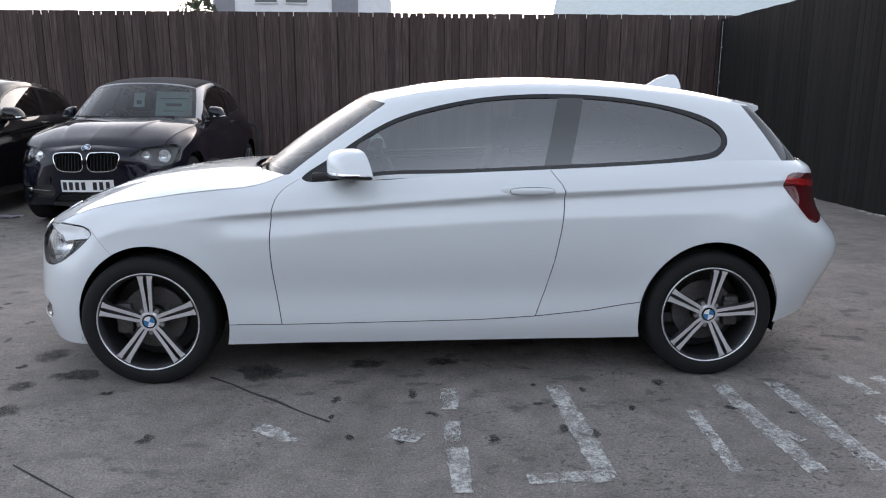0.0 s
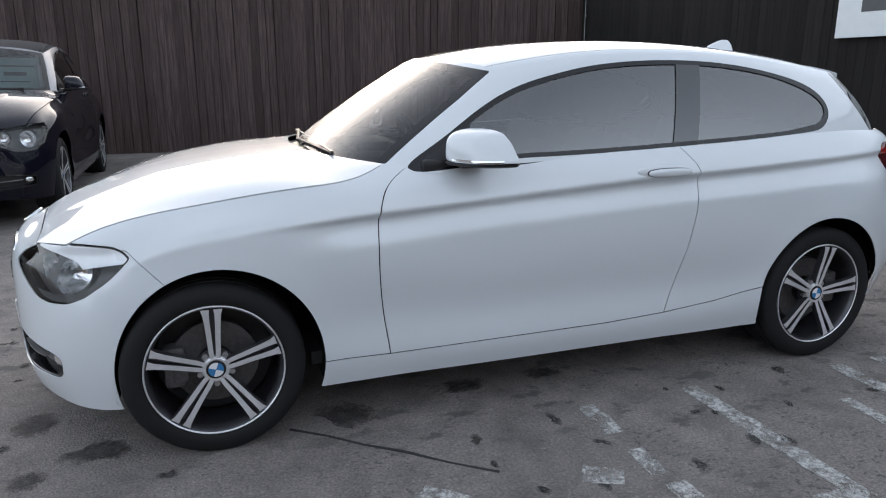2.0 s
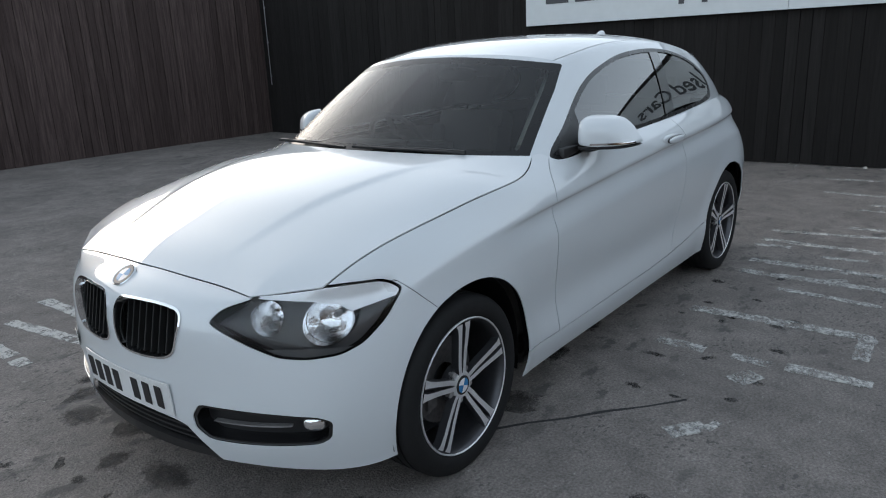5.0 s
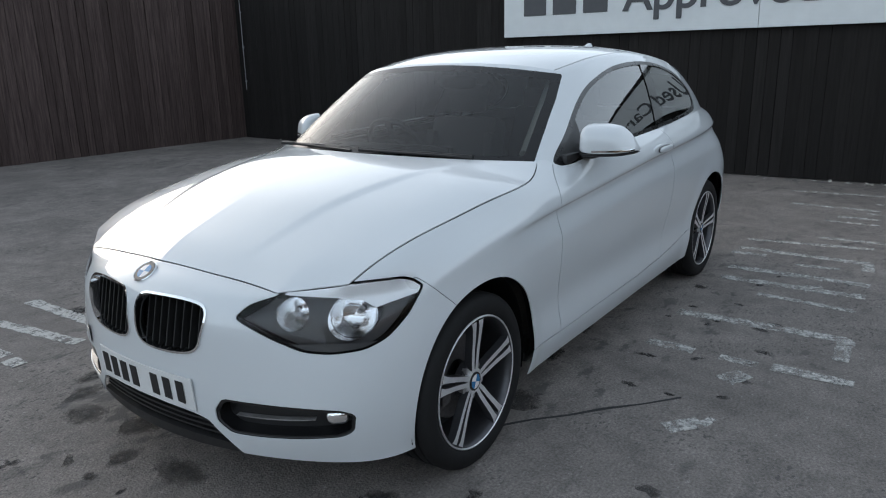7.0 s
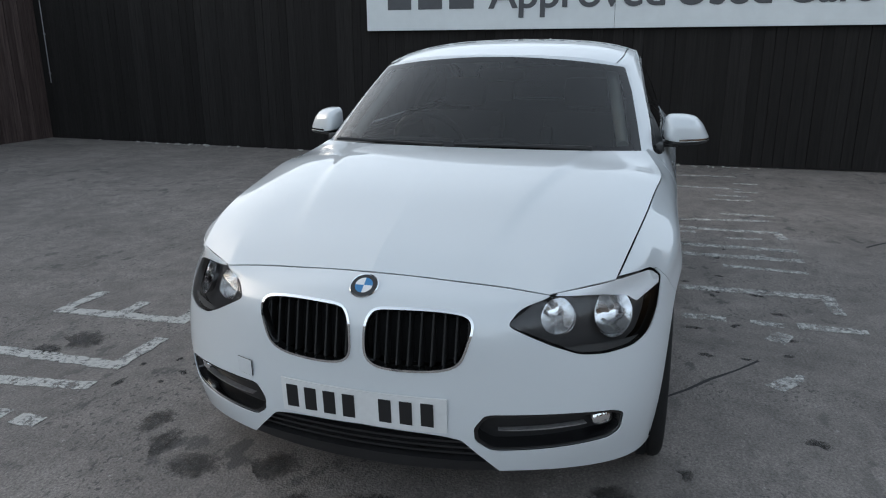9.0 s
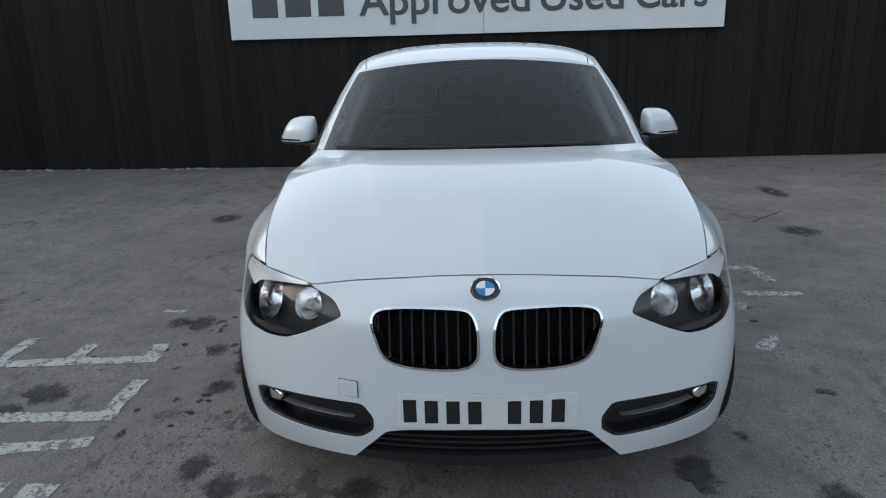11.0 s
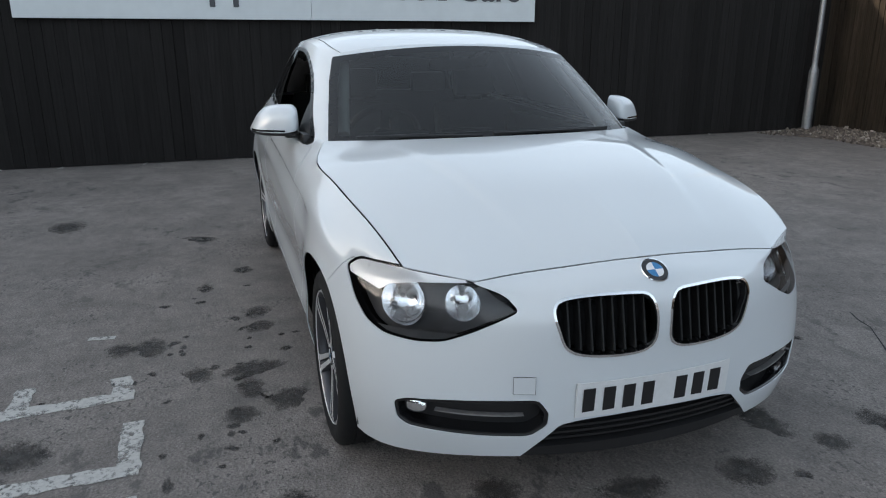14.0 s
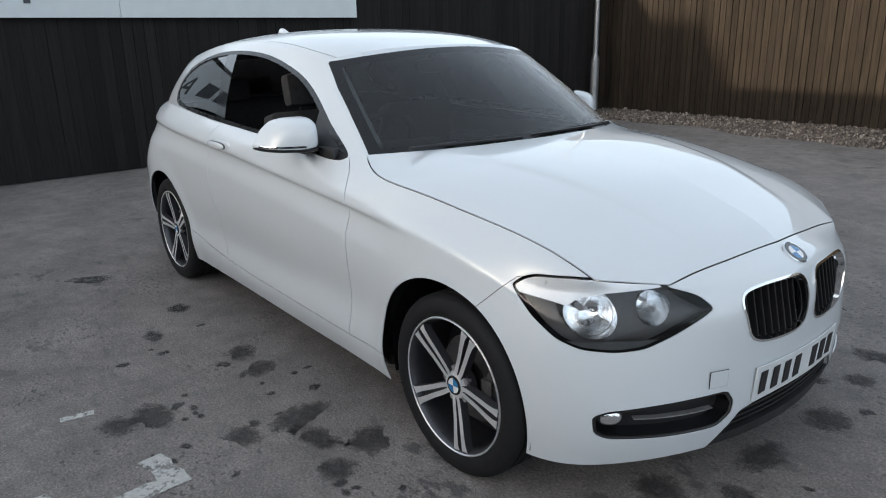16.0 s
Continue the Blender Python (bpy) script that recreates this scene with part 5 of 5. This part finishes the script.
lettering("Approved", .50, pose(-1.483, -.021, .262, 90, 0, 0), SIGN_GREY, sign, 2.175)
lettering("Used", .50, pose(.83, -.021, .262, 90, 0, 0), SIGN_GREY, sign, 1.046)
lettering("Cars", .50, pose(2.02, -.021, .262, 90, 0, 0), SIGN_GREY, sign, .907)
bm = bmesh.new()
for k in range(3):
    box(bm, (-2.69 + .425 * k, -.019, .262 + .18), (.33, .008, .36), None, .004)
part("brand_mark", bm, SIGN_GREY, sign)

# lamp post
post = new("lamp_post")
tagged(post, "galvanised steel lamp post with a thicker foot", "lamp post")
post.matrix_basis = pose(5.50, -8.12, 0)
bm = bmesh.new()
tube(bm, (0, 0, 0), (0, 0, .95), .075, .075, 20)
tube(bm, (0, 0, .95), (0, 0, 1.05), .075, .045, 20)
smooth(part("post_foot", bm, GALV, post), 30)
bm = bmesh.new()
tube(bm, (0, 0, 1.02), (0, 0, 5.2), .045, .038, 20)
smooth(part("post_shaft", bm, GALV, post), 30)

# gravel strip before the brown fence
rng = random.Random(11)
verts, faces = [], []
for k in range(14000):
    x = rng.uniform(-4.5, 5.55)
    f = rng.betavariate(1.15, 1.25)
    y = -8.56 + f * (1.15 + .22 * math.sin(x * 1.3) + .10 * math.sin(x * 3.7))
    r = rng.uniform(.012, .028) * (1 if rng.random() < .9 else 1.5)
    z = .075 * (1 - f) ** 1.2 * rng.uniform(.2, 1.0)
    q = pose(x, y, r * .5 + z, rng.uniform(0, 180), rng.uniform(0, 180), 0) @ Matrix.Diagonal((r, r * rng.uniform(.6, 1), r * rng.uniform(.5, .9), 1))
    n = len(verts)
    verts += [tuple(q @ Vector(p)) for p in ((1, 0, 0), (0, 1, 0), (-1, 0, 0), (0, -1, 0), (0, 0, 1), (0, 0, -1))]
    faces += [(n + a, n + b, n + c) for a, b, c in ((0, 1, 4), (1, 2, 4), (2, 3, 4), (3, 0, 4), (1, 0, 5), (2, 1, 5), (3, 2, 5), (0, 3, 5))]
me = bpy.data.meshes.new("gravel")
me.from_pydata(verts, [], faces)
me.materials.append(STONE)
gravel = new("gravel", me)
tagged(gravel, "heaped strip of loose brown gravel along the fence foot", "gravel", kind="stuff")
bed = bmesh.new()
rows = [[bed.verts.new((x, -8.58 + w * (1.05 + .22 * math.sin(x * 1.3)), .002 + .065 * (1 - w) ** 1.2)) for w in (0, .25, .5, .75, 1)] for x in [-4.6 + .3 * i for i in range(35)]]
for p, q in zip(rows, rows[1:]):
    for i in range(4):
        bed.faces.new((p[i], p[i + 1], q[i + 1], q[i]))
bmesh.ops.recalc_face_normals(bed, faces=bed.faces)
part("gravel_bed", bed, EARTH, ground)

# a pale upright strip in the fences' corner, modelled as a thin clipped tube
bm = bmesh.new()
tube(bm, (5.44, 8.56, .95), (5.44, 8.56, 2.74), .007, seg=8)
for z in (1.1, 1.7, 2.3):
    box(bm, (5.452, 8.568, z), (.03, .02, .03), None, .003)
tagged(smooth(part("cable_conduit", bm, GALV), 40), "thin pale upright strip in the corner of the black fence", "conduit")
# a low steel hoop by the far fence
bm = bmesh.new()
hoop = [(-.115, 0), (-.115, .40), (-.115, .78)] + [(-.115 * math.cos(a), .78 + .115 * math.sin(a)) for a in [math.pi * k / 10 for k in range(1, 10)]] + [(.115, .78), (.115, .40), (.115, 0)]
for (xa, za), (xb, zb) in zip(hoop, hoop[1:]):
    tube(bm, (xa, 0, za), (xb, 0, zb), .026, seg=10)
o = smooth(part("steel_hoop", bm, DARK_STEEL), 50)
o.matrix_basis = pose(-2.83, 8.40, RISE * 5.9)
tagged(o, "dark grey steel hoop barrier standing by the board fence", "hoop barrier")
# pale chips and leaf scraps along the black fence's foot
rng = random.Random(17)
bm = bmesh.new()
for k in range(90):
    y = rng.choice((rng.uniform(-6.5, 8.2), rng.gauss(3.9, .35), rng.gauss(-1.7, .3), rng.gauss(6.2, .3)))
    x = WALL_B.x + (WALL_A.x - WALL_B.x) * (y - WALL_B.y) / (WALL_A.y - WALL_B.y) - .06 - abs(rng.gauss(0, .05))
    w = rng.uniform(.012, .05)
    box(bm, (0, 0, 0), (w, w * rng.uniform(.5, 1.8), .006), pose(x, y, .008 + RISE * min(max(y - 2.5, 0), 6.5), rng.uniform(-25, 25), rng.uniform(-25, 25), rng.uniform(0, 180)))
tagged(part("debris", bm, CHIP), "pale chips and scraps lying along the fence foot", "debris", kind="stuff")

# painted letters on the ground: strokes as (x0, y0, x1, y1, width)
STROKES_A = [(.06, -.97, .06, -1.20, .085), (.06, -1.32, .05, -1.49, .07), (.06, -1.55, .06, -1.88, .085), (.57, -.96, .59, -1.82, .095), (.60, -1.79, .30, -1.80, .08), (-.20, -1.40, -.08, -1.47, .10), (-.75, -1.33, -.63, -1.43, .08), (-.64, -1.44, -.57, -1.46, .04), (1.41, -1.47, 1.45, -1.56, .05),
             (1.12, -1.26, 1.08, -1.78, .06), (1.36, -.98, 1.37, -1.80, .09), (1.63, -.97, 1.62, -1.80, .09), (1.90, -1.34, 1.92, -1.60, .06), (2.18, -.90, 2.16, -1.76, .09), (2.18, -1.73, 1.95, -1.76, .08),
             (2.46, -.90, 2.60, -1.74, .07), (2.80, -1.35, 2.82, -1.80, .07), (2.02, -.89, 2.04, -1.12, .07), (3.46, -1.3, 3.46, -1.70, .06), (3.68, -1.37, 3.68, -1.68, .07), (3.92, -1.56, 3.92, -1.80, .06), (4.12, -.93, 4.08, -1.66, .08), (4.42, -1.6, 4.42, -1.85, .06), (4.82, -.80, 4.88, -1.68, .08), (5.12, -1.65, 5.12, -1.82, .06)]
STROKES_B = [(-.785, 1.57, -.835, 2.40, .085), (-.83, 2.37, -.51, 2.36, .075), (-.79, 2.0, -.59, 2.0, .08), (-.79, 1.61, -.60, 1.635, .09), (-1.355, 1.51, -1.37, 2.43, .085), (-1.36, 1.545, -1.02, 1.555, .085),
             (-1.555, 1.50, -1.66, 2.2, .08), (-1.86, 1.64, -1.87, 1.95, .09), (-1.87, 1.46, -1.87, 1.58, .08), (-.12, 1.71, -.10, 1.83, .04), (.77, 2.86, .88, 2.81, .04), (4.6, 3.0, 4.55, 3.5, .08), (4.9, 4.9, 4.95, 5.7, .1), (-.30, 3.9, -.22, 4.1, .06)]


def stroke(x0, y0, x1, y1, w, rng):
    """A ragged painted bar on the ground."""
    a, b = Vector((x0, y0)), Vector((x1, y1))
    d = (b - a).normalized()
    nrm = Vector((-d.y, d.x))
    n = max(4, int((b - a).length / .03))
    left, right = [], []
    for i in range(n + 1):
        p = a + (b - a) * (i / n)
        left.append(p + nrm * (w / 2 * rng.uniform(.78, 1.08)))
        right.append(p - nrm * (w / 2 * rng.uniform(.78, 1.08)))
    return [(p.x, p.y) for p in left + right[::-1]]


rng = random.Random(4)
for strokes, coat in ((STROKES_A, FADED_PAINT), (STROKES_B, ROAD_PAINT)):
    for s in strokes:
        o = part("painted_stroke", prism(stroke(*s, rng), .002 + rng.uniform(0, .003)), coat, ground)


def blot(x, y, rx, ry, turn, rng, rough=.35, n=40):
    ph = [rng.uniform(0, 6.28) for _ in range(5)]
    c, s = math.cos(turn), math.sin(turn)
    out = []
    for k in range(n):
        a = 2 * math.pi * k / n
        r = 1 + rough * sum(math.sin((j + 2) * a + ph[j]) / (j + 1.5) for j in range(5)) + rng.uniform(-.07, .07)
        px, py = rx * r * math.cos(a), ry * r * math.sin(a)
        out.append((x + c * px - s * py, y + s * px + c * py))
    return out


# tar crack beside the front wheel and oil stains
rng = random.Random(9)
pts = [(-1.10, -.77), (-.97, -.87), (-.86, -.97), (-.73, -1.07), (-.60, -1.19), (-.46, -1.30)]
left = [(x + .005, y + rng.uniform(.002, .008)) for x, y in pts]
right = [(x - .005, y - rng.uniform(.002, .009)) for x, y in pts]
part("tar_seam", prism(left + right[::-1], .0015), CRACK, ground)
rng = random.Random(21)
STAINS = [(-.30, 1.53, .13, .09, .3), (-.30, 1.66, .10, .07, 1.2), (.51, 1.29, .09, .06, .2), (-.67, 1.32, .10, .06, .8), (-.68, 1.09, .17, .08, 2.0), (-1.01, .98, .14, .07, 2.3), (1.67, 1.30, .20, .06, 1.0), (-.88, 1.12, .12, .07, .4),
          (-.20, 1.02, .15, .05, 2.5), (.80, 1.05, .12, .05, .5), (.03, 1.02, .13, .06, 2.2), (-1.10, 1.16, .11, .06, 1.0), (-1.14, 1.92, .16, .10, .6), (-1.72, 1.04, .10, .07, .3), (-1.86, .42, .13, .08, .9), (-1.95, .70, .15, .07, 2.1),
          (-1.84, .90, .10, .06, .2), (1.57, -2.55, .25, .13, .4), (-1.80, -.72, .12, .07, .4), (-1.98, 0.0, .14, .08, 1.2), (-1.92, -1.14, .12, .08, .3), (-2.02, -.42, .15, .07, 2.4), (-1.72, -.72, .09, .06, 1.0), (-1.97, -.84, .09, .06, .1),
          (-.87, -.72, .20, .08, 2.6), (-.35, -.62, .16, .06, .4), (.04, -.60, .14, .05, .2), (-2.05, .25, .09, .05, .7), (2.4, 2.3, .3, .12, .5), (3.2, -3.0, .4, .12, .2), (-1.3, 2.0, .10, .06, .9), (.9, 3.4, .35, .12, .3)]
for x, y, rx, ry, turn in STAINS:
    part("oil_stain", prism(blot(x, y, rx * 1.0, ry * 1.15, turn, rng, .30, 64), .0012 + rng.uniform(0, .0007)), OIL, ground)
for k in range(80):
    a = rng.uniform(0, 2 * math.pi)
    x, y = rng.choice(((-.4, 1.2), (-1.9, .2), (-1.0, 1.1), (-1.9, -.7), (.3, 1.0), (-2.2, .3), (-.4, -1.2), (-2.1, -.9), (.6, -1.2)))
    x, y = x + rng.gauss(0, .42), y + rng.gauss(0, .24)
    if abs(y) < .86 and -1.95 < x < 2.1:
        continue
    part("oil_spot", prism(blot(x, y, rng.uniform(.015, .06), rng.uniform(.012, .04), a, rng, .5, 14), .0011 + rng.uniform(0, .0006)), OIL, ground)


def crack(points, w, rng):
    left, right = [], []
    for (x, y), (x2, y2) in zip(points, points[1:]):
        d = Vector((x2 - x, y2 - y))
        n = Vector((-d.y, d.x)).normalized()
        for t in (0, .33, .66):
            p = Vector((x, y)) + d * t + n * rng.uniform(-.012, .012)
            left.append(tuple(p + n * w * rng.uniform(.3, .7)))
            right.append(tuple(p - n * w * rng.uniform(.3, .7)))
    return left + right[::-1]


for pts, w in (([(1.9, -2.3), (2.2, -2.6), (2.35, -2.75)], .02), ([(-1.6, -1.6), (-1.2, -1.9), (-.9, -2.0)], .008)):
    part("ground_crack", prism(crack(pts, w, rng), .0014), CRACK, ground)

for (x0, y0), (x1, y1), n in (((.35, 1.32), (-.60, 1.42), 8), ((-2.9, .4), (-2.4, 1.3), 7), ((-.2, 1.1), (-1.5, 1.2), 12), ((-.55, 1.25), (-.75, 2.0), 5)):
    for k in range(n):
        t = rng.uniform(0, 1)
        x, y = x0 + (x1 - x0) * t + rng.gauss(0, .03), y0 + (y1 - y0) * t + rng.gauss(0, .02)
        part("oil_spot", prism(blot(x, y, rng.uniform(.018, .045), rng.uniform(.012, .025), rng.uniform(0, 3), rng, .5, 14), .0011 + rng.uniform(0, .0006)), OIL, ground)

# ---------------------------------------------------------------- parked dark cars by the far fence
dark_open = build_car("convertible_car", "dark blue-black convertible car with a black fabric roof", DARK_BLUE, soft_top=True)
dark_open.matrix_basis = pose(-3.43, 5.50, RISE * 3.0, 0, 0, 90) @ Matrix.Diagonal((1.05, 1.02, 1.11, 1))
card = bmesh.new()
box(card, (0, 0, 0), (.004, .44, .33), None, .001)
price = part("price_card", card, PAPER)
tagged(price, "pale green price card behind the windscreen", "price card")
price.matrix_basis = dark_open.matrix_basis @ pose(-.36, -.36, 1.13, 0, 22, 0)
for k, (w, h) in enumerate(((.34, .012), (.20, .035), (.26, .008))):
    b2 = bmesh.new()
    box(b2, (-.004, 0, .08 - .075 * k), (.002, w, h))
    part("card_bar", b2, SIGN_GREY, price)
card = bmesh.new()
box(card, (0, 0, 0), (.004, .13, .17), None, .001)
tag_card = part("price_card", card, PAPER)
tagged(tag_card, "small pale card hanging behind the windscreen", "price card")
tag_card.matrix_basis = dark_open.matrix_basis @ pose(-.34, .06, 1.19, 0, 22, 0)
b2 = bmesh.new()
box(b2, (-.004, 0, -.03), (.002, .06, .045))
part("card_bar", b2, SIGN_GREY, tag_card)
dark_closed = build_car("saloon_car", "black parked car beside the convertible", BLACK_PAINT)
dark_closed.matrix_basis = pose(-5.78, 5.2, RISE * 3.0, 0, 0, 90) @ Matrix.Diagonal((1.0, 1.0, 1.1, 1))

# ---------------------------------------------------------------- beyond the fence
build = new("office_building")
tagged(build, "pale clad office building beyond the far fence", "building")
build.matrix_basis = pose(-6.5, 46, 0)
bm = bmesh.new()
box(bm, (0, 0, 5), (10.9, 9, 10))
part("wall", bm, RENDER_WALL, build)
bm = bmesh.new()
box(bm, (-4.7, -4.53, 5), (1.2, .1, 10))
part("grey_panel", bm, GREY_CLAD, build)
bm = bmesh.new()
box(bm, (2.6, -4.53, 5.2), (1.6, .1, 9.2))
part("grey_panel", bm, GREY_CLAD, build)
bm = bmesh.new()
box(bm, (0, 0, 10.15), (11.2, 9.3, .3), None, .05)
part("roof", bm, GREY_CLAD, build)
for z in (4.4, 7.55):
    for x in (-2.2, -.35):
        bm = bmesh.new()
        box(bm, (x, -4.52, z), (1.3, .08, .45), None, .02)
        w = part("window", bm, DARK_WINDOW, build)
        bm = bmesh.new()
        box(bm, (x, -4.58, z - .26), (1.4, .12, .06))
        part("window_sill", bm, RENDER_WALL, w)
shed = new("warehouse")
tagged(shed, "low warehouse with a pale sheet roof beyond the fence", "building")
shed.matrix_basis = pose(15.0, 34, 0, 0, 0, -14)
bm = bmesh.new()
box(bm, (0, 0, 2.5), (13.5, 9, 5.0))
part("wall", bm, GREY_CLAD, shed)
bm = bmesh.new()
vs = [bm.verts.new(p) for p in ((-7.2, -5, 4.95), (7.2, -5, 4.95), (7.2, 2, 7.6), (-7.2, 2, 7.6), (-7.2, -5, 5.15), (7.2, -5, 5.15), (7.2, 2, 7.8), (-7.2, 2, 7.8))]
for f in ((0, 1, 2, 3), (4, 5, 6, 7), (0, 1, 5, 4), (1, 2, 6, 5), (2, 3, 7, 6), (3, 0, 4, 7)):
    bm.faces.new([vs[i] for i in f])
bmesh.ops.recalc_face_normals(bm, faces=bm.faces)
part("roof", bm, ROOF_SHEET, shed)
# a tree whose top shows over the fence
LEAF = plain("leaf_green", (0.05, 0.055, 0.03), 0.8, 0, 0.4, 12)
BARK = plain("bark", (0.09, 0.07, 0.05), 0.9, 0, 0.3, 20, bumped=0.5)
tree = new("tree")
tagged(tree, "small dark tree beyond the far fence", "tree")
tree.matrix_basis = pose(-8.4, 26, 0)
bm = bmesh.new()
tube(bm, (0, 0, 0), (.1, 0, 3.0), .16, .09, 10)
for k in range(9):
    a = k * 2.4
    tube(bm, (.06, 0, 1.6 + .15 * k), (.06 + .9 * math.cos(a), .9 * math.sin(a), 2.9 + .24 * k), .05, .015, 6)
smooth(part("trunk", bm, BARK, tree))
bm = bmesh.new()
rng = random.Random(31)
for k in range(2600):
    a, u = rng.uniform(0, 6.283), rng.uniform(0, 1)
    z = 1.9 + 3.6 * u
    r = (1.35 * math.sin(math.pi * min(1, .15 + .8 * u)) ** .8) * rng.uniform(.25, 1.0) ** .5 * (1 + .25 * math.sin(3 * a + 5 * u))
    m = pose(r * math.cos(a), r * math.sin(a), z + rng.uniform(-.1, .1), rng.uniform(0, 360), rng.uniform(0, 360), 0)
    s = rng.uniform(.05, .11)
    bm.faces.new([bm.verts.new(m @ Vector(p)) for p in ((-s, 0, 0), (0, -s * .5, .01), (s, 0, 0), (0, s * .5, .01))])
part("crown", bm, LEAF, tree)
# a crumpled sheet of paper on the ground by the parked cars
LITTER = plain("litter_paper", (0.62, 0.58, 0.66), 0.7, 0, 0.08, 20)
rng = random.Random(8)
bm = bmesh.new()
sheet = [[bm.verts.new((-4.90 + .05 * i + rng.uniform(-.008, .008), 4.10 + .035 * j + rng.uniform(-.006, .006), RISE * 1.7 + .006 + rng.uniform(0, .022))) for j in range(6)] for i in range(7)]
for a, b in zip(sheet, sheet[1:]):
    for j in range(5):
        bm.faces.new((a[j], b[j], b[j + 1], a[j + 1]))
bmesh.ops.solidify(bm, geom=bm.faces[:], thickness=.002)
scrap = part("paper_scrap", bm, LITTER)
tagged(scrap, "crumpled pale sheet of paper lying on asphalt", "paper")
